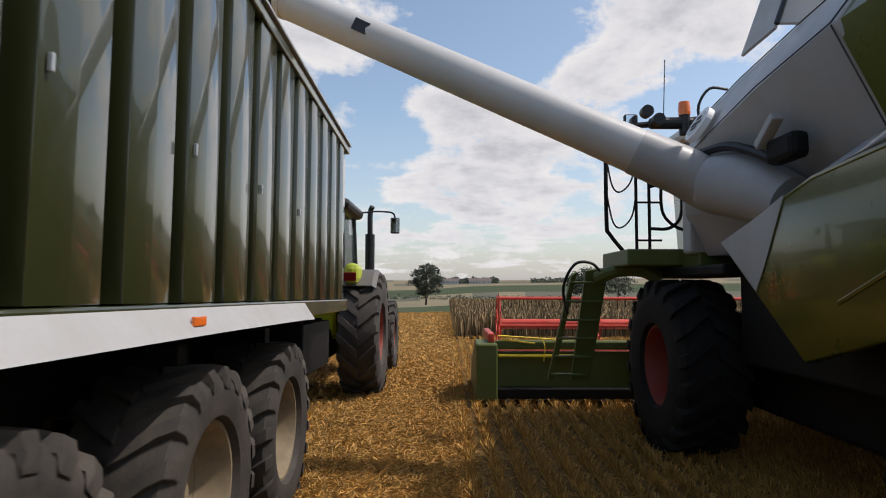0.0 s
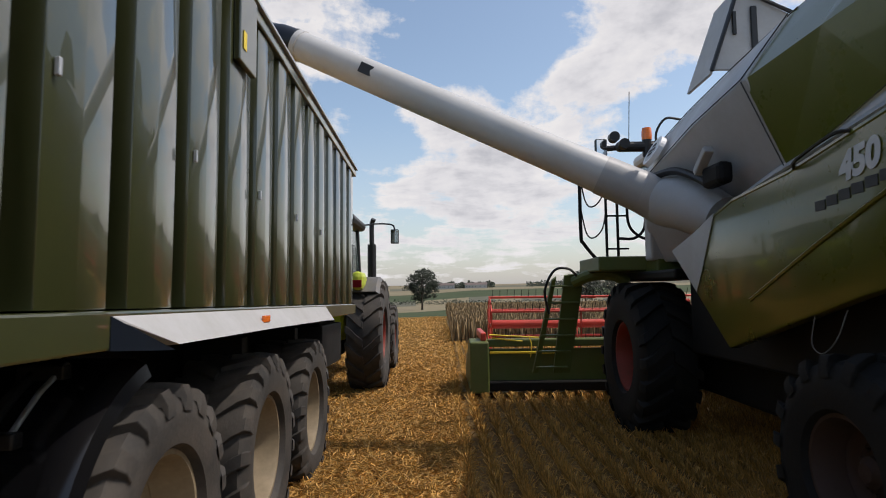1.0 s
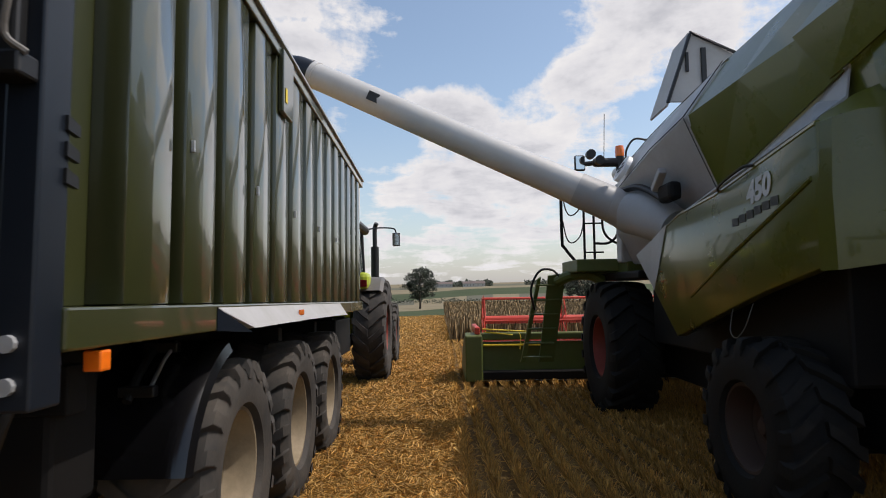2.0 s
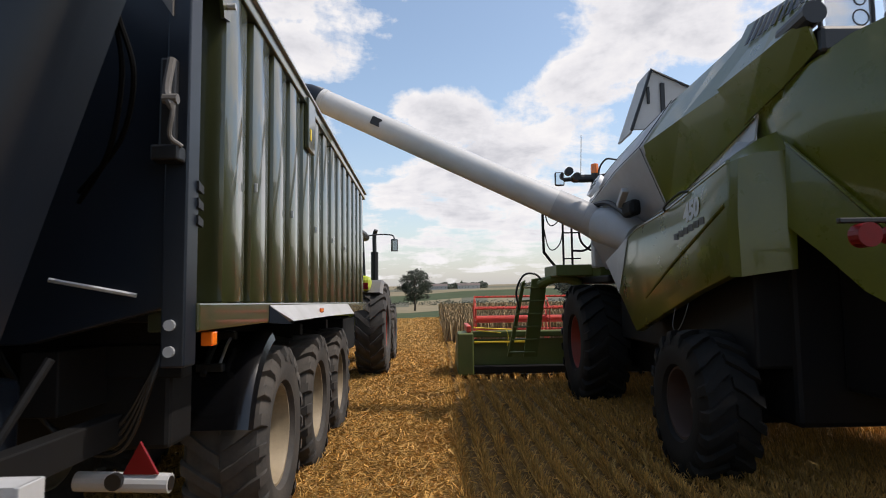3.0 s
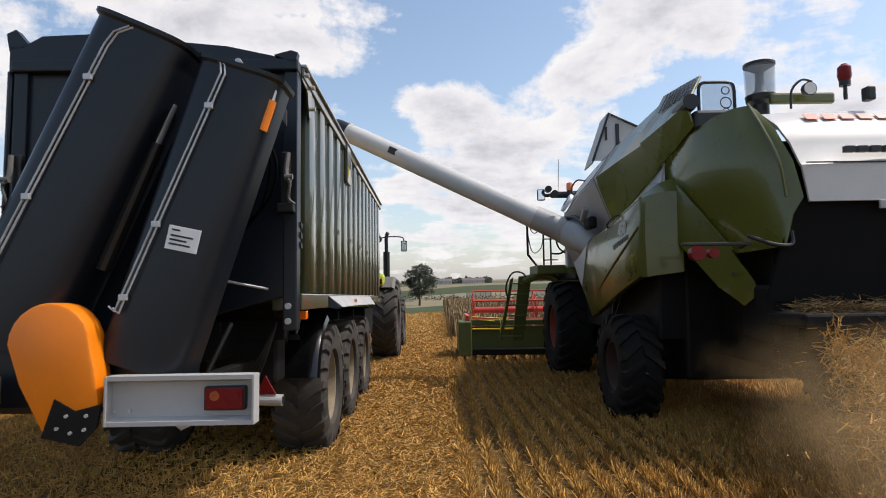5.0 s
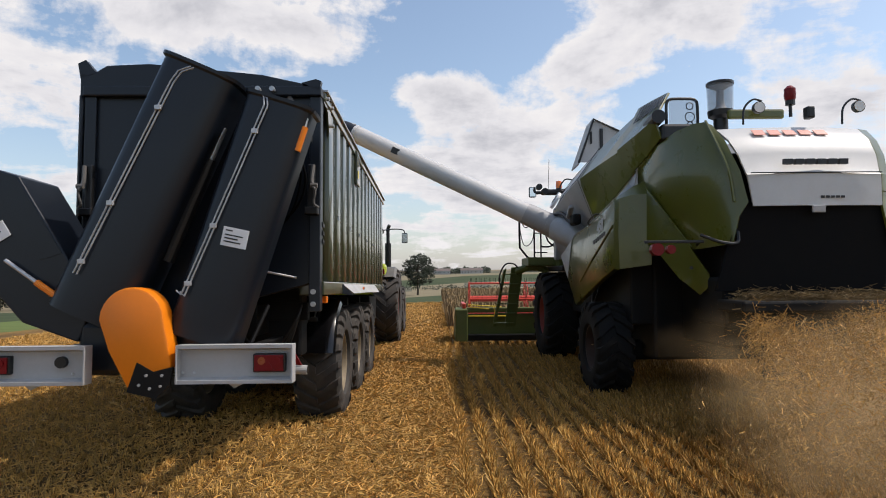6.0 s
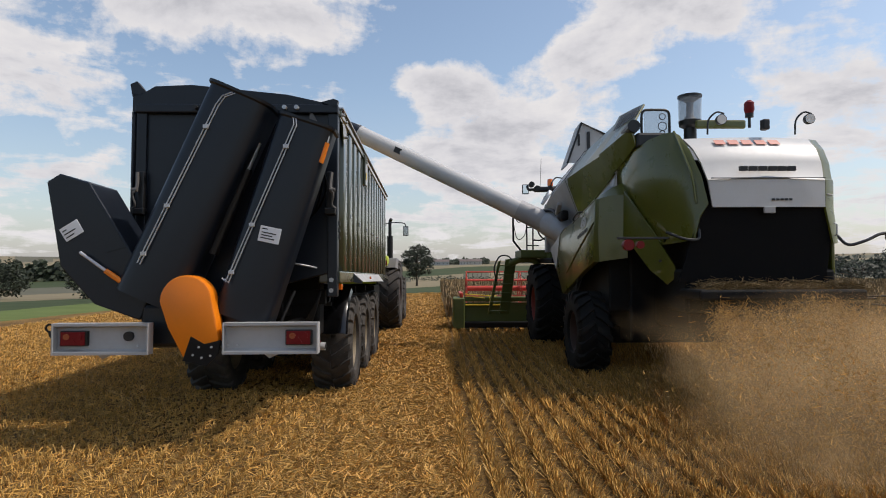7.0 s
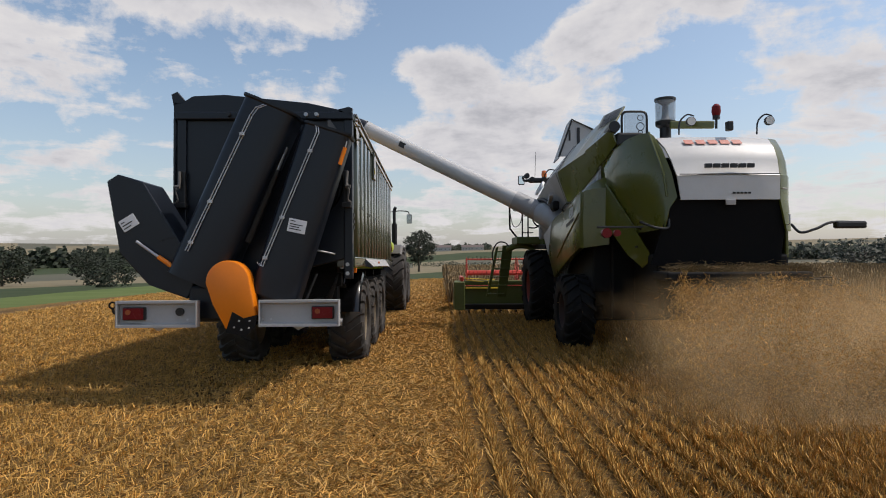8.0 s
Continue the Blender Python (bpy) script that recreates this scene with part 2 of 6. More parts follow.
def glass(name, rgb, alpha, rough=0.05):
    m = bpy.data.materials.new(name)
    m.use_nodes = True
    t = m.node_tree
    b = t.nodes["Principled BSDF"]
    b.inputs["Base Color"].default_value = (*rgb, 1)
    b.inputs["Roughness"].default_value = rough
    b.inputs["Alpha"].default_value = alpha
    return m


M["cab_glass"] = glass("tinted_cab_glass", (0.03, 0.05, 0.045), 0.55)
M["bowl"] = glass("smoked_clear_plastic", (0.25, 0.28, 0.32), 0.28, 0.08)


def ground_mat(name, stops, scale, rough=0.95, bump=0.6, stretch=(1, 1, 1)):
    m = bpy.data.materials.new(name)
    m.use_nodes = True
    t = m.node_tree
    b = t.nodes["Principled BSDF"]
    co = node(t, "ShaderNodeTexCoord").outputs["Object"]
    st = node(t, "ShaderNodeVectorMath", {0: co, 1: stretch}, operation="MULTIPLY").outputs[0]
    n1 = node(t, "ShaderNodeTexNoise", {"Vector": st, "Scale": scale, "Detail": 10.0, "Roughness": 0.65}).outputs[0]
    n2 = node(t, "ShaderNodeTexNoise", {"Vector": st, "Scale": scale * 0.04, "Detail": 4.0}).outputs[0]
    f = mathn(t, "ADD", mathn(t, "MULTIPLY", n1, 0.6), mathn(t, "MULTIPLY", n2, 0.4))
    t.links.new(ramp(t, f, stops), b.inputs["Base Color"])
    b.inputs["Roughness"].default_value = rough
    b.inputs["Specular IOR Level"].default_value = 0.15
    bp = node(t, "ShaderNodeBump", {"Height": n1, "Strength": bump, "Distance": 0.05})
    t.links.new(bp.outputs[0], b.inputs["Normal"])
    return m


GROUNDS = [
    ground_mat("stubble_ground", [(0.30, (0.05, 0.030, 0.012)), (0.5, (0.16, 0.092, 0.030)), (0.68, (0.34, 0.205, 0.066))], 26.0, stretch=(1, 0.45, 1)),
    ground_mat("grass_strip", [(0.35, (0.075, 0.105, 0.028)), (0.65, (0.13, 0.165, 0.050))], 1.2, bump=0.3, stretch=(0.3, 1, 1)),
    ground_mat("beet_field", [(0.35, (0.030, 0.045, 0.018)), (0.65, (0.060, 0.075, 0.032))], 0.5, bump=0.3, stretch=(0.2, 1, 1)),
    ground_mat("dry_field", [(0.35, (0.15, 0.125, 0.075)), (0.65, (0.24, 0.20, 0.125))], 0.3, bump=0.2, stretch=(0.2, 1, 1)),
    ground_mat("pale_stubble", [(0.35, (0.36, 0.27, 0.14)), (0.65, (0.50, 0.38, 0.20))], 0.5, bump=0.2, stretch=(0.2, 1, 1)),
    ground_mat("hill_field", [(0.35, (0.085, 0.085, 0.060)), (0.65, (0.13, 0.12, 0.085))], 0.05, bump=0.1, stretch=(0.2, 1, 1)),
]


# ---- mesh helpers ----
def mesh_of(bm, name, smooth=False):
    bmesh.ops.recalc_face_normals(bm, faces=bm.faces)
    me = bpy.data.meshes.new(name)
    bm.to_mesh(me)
    bm.free()
    if smooth:
        for p in me.polygons:
            p.use_smooth = True
        me.set_sharp_from_angle(angle=radians(38))
    return me


def part(name, bm, mat, parent=None, label="", smooth=False, at=None):
    me = bm if isinstance(bm, bpy.types.Mesh) else mesh_of(bm, name, smooth)
    if not me.materials:
        me.materials.append(M[mat])
    ob = new(name, me)
    if parent:
        ob.parent = parent
    if at:
        ob.location = at
    if label:
        ob["label"] = label
    return ob


def box(bm, x0, x1, y0, y1, z0, z1, bevel=0.0, m=None):
    r = bmesh.ops.create_cube(bm, size=1.0, matrix=Matrix.Translation(((x0 + x1) / 2, (y0 + y1) / 2, (z0 + z1) / 2)) @ Matrix.Diagonal((abs(x1 - x0), abs(y1 - y0), abs(z1 - z0), 1)))
    vs = r["verts"]
    if bevel:
        es = list({e for v in vs for e in v.link_edges})
        out = bmesh.ops.bevel(bm, geom=es, offset=bevel, segments=2, affect="EDGES", profile=0.5)
        vs = list({v for f in out["faces"] for v in f.verts} | {v for v in vs if v.is_valid})
    if m:
        bmesh.ops.transform(bm, matrix=m, verts=vs)
    return vs


def new_box(x0, x1, y0, y1, z0, z1, bevel=0.01, m=None):
    bm = bmesh.new()
    box(bm, x0, x1, y0, y1, z0, z1, bevel, m)
    return bm


def prism(bm, poly, a0, a1, axis="y", bevel=0.0):
    """A polygon extruded from a0 to a1. axis y: poly is (x, z); x: (y, z); z: (x, y)."""
    put = {"y": lambda p, a: (p[0], a, p[1]), "x": lambda p, a: (a, p[0], p[1]), "z": lambda p, a: (p[0], p[1], a)}[axis]
    lo, hi = [bm.verts.new(put(p, a0)) for p in poly], [bm.verts.new(put(p, a1)) for p in poly]
    fs = [bm.faces.new(lo), bm.faces.new(hi[::-1])]
    n = len(poly)
    for i in range(n):
        fs.append(bm.faces.new((lo[i], lo[(i + 1) % n], hi[(i + 1) % n], hi[i])))
    if bevel:
        bmesh.ops.recalc_face_normals(bm, faces=fs)
        bmesh.ops.bevel(bm, geom=list({e for f in fs for e in f.edges}), offset=bevel, segments=2, affect="EDGES", profile=0.5)
    return lo + hi


def tube(bm, pts, r, n=8, closed=False, caps=True):
    """A round bar along a polyline; r is one radius or one for each point."""
    pts = [Vector(p) for p in pts]
    rs = r if isinstance(r, (list, tuple)) else [r] * len(pts)
    rings, up = [], None
    for i, p in enumerate(pts):
        a, b = pts[max(i - 1, 0)], pts[min(i + 1, len(pts) - 1)]
        if closed:
            a, b = pts[i - 1], pts[(i + 1) % len(pts)]
        d = (b - a).normalized()
        if up is None:
            up = d.orthogonal().normalized()
        up = (up - d * up.dot(d)).normalized()
        s = d.cross(up)
        rings.append([bm.verts.new(p + (up * math.cos(k * 2 * math.pi / n) + s * math.sin(k * 2 * math.pi / n)) * rs[i]) for k in range(n)])
    m = len(rings)
    for i in range(m if closed else m - 1):
        A, B = rings[i], rings[(i + 1) % m]
        for k in range(n):
            bm.faces.new((A[k], A[(k + 1) % n], B[(k + 1) % n], B[k]))
    if caps and not closed:
        bm.faces.new(rings[0][::-1]), bm.faces.new(rings[-1])
    return bm


def new_tube(pts, r, n=8, closed=False):
    return tube(bmesh.new(), pts, r, n, closed)


def smooth_line(pts, steps=6):
    """A soft curve through the points (Catmull-Rom)."""
    P = [Vector(p) for p in pts]
    P = [P[0] * 2 - P[1]] + P + [P[-1] * 2 - P[-2]]
    out = []
    for i in range(1, len(P) - 2):
        for k in range(steps):
            t = k / steps
            a, b, c, d = P[i - 1], P[i], P[i + 1], P[i + 2]
            out.append(0.5 * ((2 * b) + (c - a) * t + (2 * a - 5 * b + 4 * c - d) * t * t + (3 * b - a - 3 * c + d) * t ** 3))
    return out + [P[-2]]


def lathe(bm, profile, n=48, axis="x"):
    """Profile (along, radius) turned round the x (or z) axis."""
    rings = []
    for k in range(n):
        a = 2 * math.pi * k / n
        c, s = math.cos(a), math.sin(a)
        rings.append([bm.verts.new((p, q * c, q * s) if axis == "x" else (q * c, q * s, p)) for p, q in profile])
    for k in range(n):
        A, B = rings[k], rings[(k + 1) % n]
        for i in range(len(profile) - 1):
            bm.faces.new((A[i], A[i + 1], B[i + 1], B[i]))
    return bm


def grid_sheet(bm, rows, thick=None):
    """Quads over rows of points; thick adds a back offset by that vector."""
    V = [[bm.verts.new(p) for p in row] for row in rows]
    fs = []
    for i in range(len(V) - 1):
        for j in range(len(V[0]) - 1):
            fs.append(bm.faces.new((V[i][j], V[i][j + 1], V[i + 1][j + 1], V[i + 1][j])))
    if thick:
        bmesh.ops.recalc_face_normals(bm, faces=fs)
        bmesh.ops.solidify(bm, geom=fs, thickness=thick)
    return bm


def plate(bm, pts, thick):
    """A flat or bent polygon plate through the given points, with thickness along its normal."""
    f = bm.faces.new([bm.verts.new(p) for p in pts])
    f.normal_update()
    off = f.normal * thick
    r = bmesh.ops.extrude_face_region(bm, geom=[f])
    bmesh.ops.translate(bm, vec=off, verts=[v for v in r["geom"] if isinstance(v, bmesh.types.BMVert)])
    return bm


def new_plate(pts, thick=0.02):
    return plate(bmesh.new(), pts, thick)


def thing(name, label, category, at=(0, 0, 0), group="", rz=0):
    ob = tagged(new(name), label, category, group)
    ob.matrix_basis = pose(*at, 0, 0, rz)
    ob.empty_display_size = 0.3
    return ob


WHEELS = []  # wheel, place in its thing, radius, way


def wheel(parent, x, y, r, width, rim_mat, rubber, rim_r, lugs, side, travel, lug_h=0.035, cache={}):
    """A wheel at hub (x, y, r): rim and hub, with a lugged tyre. side +1: the outer face looks to +x."""
    key = (r, width, rim_mat, rubber, rim_r, lugs)
    if key not in cache:
        h = width / 2
        tyre_bm = bmesh.new()
        core = r - lug_h
        lathe(tyre_bm, [(-h * 0.72, rim_r), (-h * 0.95, rim_r + 0.03), (-h * 1.03, (rim_r + core) / 2), (-h * 0.98, core - 0.07), (-h * 0.84, core - 0.015),
                        (-h * 0.4, core), (h * 0.4, core), (h * 0.84, core - 0.015), (h * 0.98, core - 0.07), (h * 1.03, (rim_r + core) / 2), (h * 0.95, rim_r + 0.03), (h * 0.72, rim_r)], 56)
        for k in range(lugs):
            for sgn in (-1, 1):
                a0 = 2 * math.pi * (k + (0.5 if sgn > 0 else 0)) / lugs
                half = 2 * math.pi / lugs * 0.23
                secs = []
                for u, sweep, low in ((0.02, 0.62, 0.0), (0.35, 0.42, 0.0), (0.7, 0.14, 0.0), (0.95, 0.0, 0.012), (1.04, -0.02, 0.075)):
                    a = a0 + sweep * 2 * math.pi / lugs * 1.25
                    ring = []
                    for da, rr in ((-half, core - 0.03 - low), (-half * 0.8, r - low), (half * 0.8, r - low), (half, core - 0.03 - low)):
                        ring.append(tyre_bm.verts.new((sgn * h * u, rr * math.cos(a + da), rr * math.sin(a + da))))
                    secs.append(ring)
                for A, B in zip(secs, secs[1:]):
                    for i in range(3):
                        tyre_bm.faces.new((A[i], A[i + 1], B[i + 1], B[i]))
                tyre_bm.faces.new(secs[0]), tyre_bm.faces.new(secs[-1][::-1])
        tyre_me = mesh_of(tyre_bm, "tyre", True)
        tyre_me.materials.append(M[rubber])
        rim_bm = bmesh.new()
        lathe(rim_bm, [(h * 0.72, rim_r + 0.012), (h * 0.80, rim_r + 0.005), (h * 0.80, rim_r - 0.02), (h * 0.66, rim_r - 0.035), (h * 0.20, rim_r - 0.055), (h * 0.02, rim_r - 0.075), (-h * 0.06, rim_r - 0.10),
                       (-h * 0.12, rim_r * 0.60), (0.0, rim_r * 0.44), (h * 0.04, rim_r * 0.38), (h * 0.04, 0.001)], 40)
        lathe(rim_bm, [(-h * 0.72, rim_r + 0.012), (-h * 0.78, rim_r - 0.02), (-h * 0.4, rim_r - 0.06), (h * 0.1, rim_r - 0.07)], 40)
        rim_me = mesh_of(rim_bm, "rim", True)
        rim_me.materials.append(M[rim_mat])
        hub_bm = bmesh.new()
        lathe(hub_bm, [(h * 0.02, rim_r * 0.30), (h * 0.22, rim_r * 0.28), (h * 0.28, rim_r * 0.20), (h * 0.35, rim_r * 0.17), (h * 0.38, 0.001)], 20)
        for k in range(10):
            a = 2 * math.pi * k / 10
            tube(hub_bm, [(h * 0.0, rim_r * 0.4 * math.cos(a), rim_r * 0.4 * math.sin(a)), (h * 0.12, rim_r * 0.4 * math.cos(a), rim_r * 0.4 * math.sin(a))], 0.016, 6)
        hub_me = mesh_of(hub_bm, "hub", True)
        hub_me.materials.append(M[rim_mat])
        cache[key] = (rim_me, tyre_me, hub_me)
    rim_me, tyre_me, hub_me = cache[key]
    w = part("wheel", rim_me, rim_mat, parent)
    turn = 0 if side > 0 else 180
    w.matrix_basis = pose(x, y, r, 0, 0, turn)
    part("tyre", tyre_me, rubber, w, "dusty black lugged tyre")
    part("hub", hub_me, rim_mat, w)
    WHEELS.append((w, (x, y, r), side, travel))
    return w


# ---- ground ----
def land(x, y):
    """Height of the land: a level field, a shallow valley beyond it and a far rise."""
    r = math.hypot(x, y)
    d = max(0.0, r - 42)
    z = -1.9 * (1 - math.exp(-d / 38.0))
    up = max(0.0, r - 170)
    rise = 0.016 + 0.010 * min(1, max(0, x / max(r, 1) * 1.4)) + 0.012 * min(1, max(0, -x / max(r, 1) * 1.6 - 0.25))
    return z + rise * up * min(1, up / 260) * (1 if r < 1400 else 1400 / r)


def field_edge(az):
    """Distance at which the cut field ends, by azimuth in degrees (to the right)."""
    return float(np.interp(az, [-180, -60, -36, -26, -10, -3, 4, 40, 180], [40, 26, 27, 33, 42, 46, 62, 70, 60]))


def build_ground():
    bm = bmesh.new()
    radii = [0, 3, 6, 9, 12, 16, 20, 24]
    bands = [1.0, 1.25, 1.8, 2.2, 3.4, 5.0, 7.5, 10, 14, 20, 30, 45, 80]
    mats = [0, 1, 2, 2, 3, 5, 2, 3, 5, 3, 5, 5, 5]
    n = 144
    rings = []
    centre = bm.verts.new((0, 0, 0))
    for rr in radii[1:]:
        rings.append([bm.verts.new((rr * math.sin(radians(k * 2.5)), rr * math.cos(radians(k * 2.5)), 0)) for k in range(n)])
    for b in bands:
        ring = []
        for k in range(n):
            az = k * 2.5 if k * 2.5 <= 180 else k * 2.5 - 360
            rr = field_edge(az) * b * (1 + (0.04 * noise.noise(Vector((az * 0.08, b, 0))) if b > 1 else 0))
            x, y = rr * math.sin(radians(az)), rr * math.cos(radians(az))
            ring.append(bm.verts.new((x, y, land(x, y))))
        rings.append(ring)
    for k in range(n):
        bm.faces.new((centre, rings[0][(k + 1) % n], rings[0][k]))
    for i in range(len(rings) - 1):
        slot = 0 if i < len(radii) - 1 else mats[i - len(radii) + 2]
        for k in range(n):
            f = bm.faces.new((rings[i][k], rings[i][(k + 1) % n], rings[i + 1][(k + 1) % n], rings[i + 1][k]))
            f.material_index = slot
            f.smooth = True
            if slot == 5 and (k * 7 + i * 13) % 11 < 4:
                f.material_index = 3
    me = mesh_of(bm, "ground")
    for g in GROUNDS:
        me.materials.append(g)
    return tagged(new("ground", me), "harvested straw field running out to green strips and hills", "ground", kind="structure")


build_ground()


# ---- stalks and straw ----
def blades(name, bases, heads, widths, mat, label, category, chunk=None):
    """Thin stalks, each a three-sided sliver from base to head."""
    bases, heads, widths = np.asarray(bases), np.asarray(heads), np.asarray(widths)
    n = len(bases)
    d = heads - bases
    a = np.random.rand(n) * math.pi
    side = np.stack([np.cos(a), np.sin(a), np.zeros(n)], 1)
    flat = np.abs(d[:, 2]) < 0.5 * np.linalg.norm(d, axis=1)
    perp = np.stack([-d[:, 1], d[:, 0], np.zeros(n)], 1)
    perp /= np.linalg.norm(perp, axis=1, keepdims=True) + 1e-9
    side[flat] = perp[flat]
    other = np.cross(d, side)
    other /= np.linalg.norm(other, axis=1, keepdims=True) + 1e-9
    w = widths[:, None]
    v = np.stack([bases - side * w, bases + side * w, bases + other * w * 1.4, heads - side * w * 0.8, heads + side * w * 0.8, heads + other * w * 1.1], 1).reshape(-1, 3)
    q = np.array([[0, 1, 4, 3], [1, 2, 5, 4]])
    faces = (q[None] + (np.arange(n) * 6)[:, None, None]).reshape(-1, 4)
    me = bpy.data.meshes.new(name)
    me.vertices.add(len(v))
    me.vertices.foreach_set("co", v.ravel())
    me.loops.add(faces.size)
    me.loops.foreach_set("vertex_index", faces.ravel().astype(np.int32))
    me.polygons.add(len(faces))
    me.polygons.foreach_set("loop_start", np.arange(0, faces.size, 4, dtype=np.int32))
    me.update()
    me.validate()
    me.materials.append(M[mat])
    return tagged(new(name, me), label, category, kind="stuff")


rng = np.random.default_rng(7)


def spread(n, x0, x1, y0, y1):
    """Places spread with a density that falls with the distance."""
    u = rng.random(n)
    y = y0 * (y1 / y0) ** u
    x = x0 + rng.random(n) * (x1 - x0)
    keep = np.abs(x) < y * 0.95 + 1.5
    return np.stack([x[keep], y[keep], np.zeros(keep.sum())], 1)


def stubble():
    # drilled rows along the way of driving
    p = np.concatenate([spread(90000, -14, 0.2, 3.2, 44), spread(230000, 0.2, 12, 3.2, 44)])
    pitch = np.where(p[:, 0] > 0.2, 0.25, 0.20)
    p[:, 0] = np.round(p[:, 0] / pitch) * pitch + rng.normal(0, 0.019, len(p)) + 0.02 * np.sin(p[:, 1] * 0.4)
    tall = np.where(p[:, 0] > 0.15, 0.115, 0.075) * (0.55 + 0.75 * rng.random(len(p)))
    lean = rng.normal(0, 0.34, (len(p), 2)) * tall[:, None]
    h = p + np.concatenate([lean, tall[:, None]], 1)
    w = 0.0020 + 0.00045 * p[:, 1]
    return blades("stubble", p, h, w, "stubble", "short golden cut stalks standing in drilled rows", "stubble")


def loose_straw():
    p = np.concatenate([spread(105000, -14, 0.3, 3.2, 44), spread(16000, 0.3, 14, 3.2, 40), spread(55000, -1.5, 0.3, 3.2, 44)])
    swath = np.exp(-((p[:, 0] + 0.6) / 0.9) ** 2)
    p[:, 2] = rng.random(len(p)) * (0.05 + 0.05 * swath)
    a = rng.random(len(p)) * 2 * math.pi
    L = 0.03 + 0.11 * rng.random(len(p)) ** 1.5
    h = p + np.stack([np.cos(a) * L, np.sin(a) * L, rng.normal(0, 0.03, len(p))], 1)
    h[:, 2] = np.maximum(h[:, 2], 0.005)
    w = 0.0022 + 0.00050 * p[:, 1]
    return blades("loose_straw", p, h, w, "straw", "chopped golden straw lying between the cut rows", "straw")


def standing_crop():
    n = 40000
    x = 0.35 + rng.random(n) * 40
    y = 22 + 38 * rng.random(n) ** 1.6
    p = np.stack([x, y, np.zeros(n)], 1)
    hgt = 0.65 + 0.25 * rng.random(n)
    h = p + np.stack([rng.normal(0, 0.07, n), rng.normal(0, 0.07, n), hgt], 1)
    return blades("standing_crop", p, h, 0.013 + 0.0005 * y, "crop", "ripe uncut brown crop standing ahead of the header", "crop")


stubble(), loose_straw(), standing_crop()


# ---- trees and far things ----
def tree(at, height, spreadr, seed, leaf="leaf", clumps=260, label="broad leafy tree with a bare trunk on the field edge", trunk=0.3):
    rnd = random.Random(seed)
    root = thing("tree", label, "tree", at)
    bm = bmesh.new()
    tube(bm, smooth_line([(0, 0, -0.3), (0.08, 0, height * trunk * 0.5), (0, 0.1, height * trunk), (0.1, 0, height * 0.62), (0, 0, height * 0.85)], 3),
         [height * 0.032 * (1 - 0.065 * i) for i in range(13)], 8)
    tips = []
    for k in range(11):
        a, z0 = k * 2.4 + rnd.random(), height * (trunk + 0.05 + 0.045 * k)
        L = spreadr * (0.95 - 0.04 * k) * (0.7 + 0.4 * rnd.random())
        tip = Vector((math.cos(a) * L, math.sin(a) * L, z0 + height * 0.16))
        tube(bm, [(0, 0, z0), tip * 0.5 + Vector((0, 0, z0 * 0.5 + height * 0.02)), tip], [height * 0.013, height * 0.008, height * 0.003], 6)
        tips.append(tip)
    part("trunk", bm, "bark", root)
    verts, faces = [], []
    mid = Vector((0, 0, height * (0.5 + trunk * 0.5)))
    ext = Vector((spreadr, spreadr, height * (0.5 - trunk * 0.5) + 0.3))
    for c in range(clumps):
        while True:
            q = Vector((rnd.uniform(-1, 1), rnd.uniform(-1, 1), rnd.uniform(-1, 1)))
            if 0.25 < q.length < 1.0 + 0.12 * noise.noise(q * 2 + Vector((seed, 0, 0))) * 2:
                break
        if noise.noise(q * 2.3 + Vector((seed * 3.1, 2, 1))) < -0.16:
            continue
        ctr = mid + Vector((q.x * ext.x, q.y * ext.y, q.z * ext.z))
        size = spreadr * 0.16 * (0.6 + 0.8 * rnd.random())
        for leaf_i in range(34):
            o = Vector((rnd.gauss(0, 1), rnd.gauss(0, 1), rnd.gauss(0, 0.75))) * size * 0.55
            u = Vector((rnd.uniform(-1, 1), rnd.uniform(-1, 1), rnd.uniform(-1, 1))).normalized()
            v = u.orthogonal().normalized()
            s = spreadr * 0.045 * (0.6 + 0.8 * rnd.random())
            b = len(verts)
            verts += [ctr + o - u * s, ctr + o + v * s * 0.6, ctr + o + u * s, ctr + o - v * s * 0.6]
            faces.append((b, b + 1, b + 2, b + 3))
    me = bpy.data.meshes.new("crown")
    me.from_pydata(verts, [], faces)
    me.materials.append(M[leaf])
    part("crown", me, leaf, root)
    return root


def at_far(az, dist, dz=0.0):
    x, y = dist * math.sin(radians(az)), dist * math.cos(radians(az))
    return (x, y, land(x, y) + dz)


tree(at_far(-1.95, 118), 7.7, 3.1, 3, clumps=330, trunk=0.27)
tree(at_far(-36.0, 70), 3.3, 2.6, 8, clumps=170, label="dark rounded tree beyond the grass strip", trunk=0.18)
tree(at_far(-38.6, 72), 3.2, 2.8, 9, clumps=150, label="dark rounded tree beyond the grass strip", trunk=0.18)
tree(at_far(-30.4, 66), 3.3, 1.5, 11, clumps=120, label="slim dark tree behind bushes", trunk=0.2)
tree(at_far(-29.2, 64), 2.8, 1.4, 12, clumps=120, label="slim dark tree behind bushes", trunk=0.2)
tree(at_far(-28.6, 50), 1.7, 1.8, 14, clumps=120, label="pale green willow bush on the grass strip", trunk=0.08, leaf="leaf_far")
tree(at_far(1.1, 112), 1.9, 1.5, 21, clumps=60, label="low dark bush on the green strip", trunk=0.05)
tree(at_far(13.4, 185), 9.0, 6.5, 15, clumps=200, label="dark spreading tree on the rising field", trunk=0.15)
tree(at_far(16.0, 200), 8.0, 5.0, 16, clumps=150, label="dark spreading tree on the rising field", trunk=0.15)
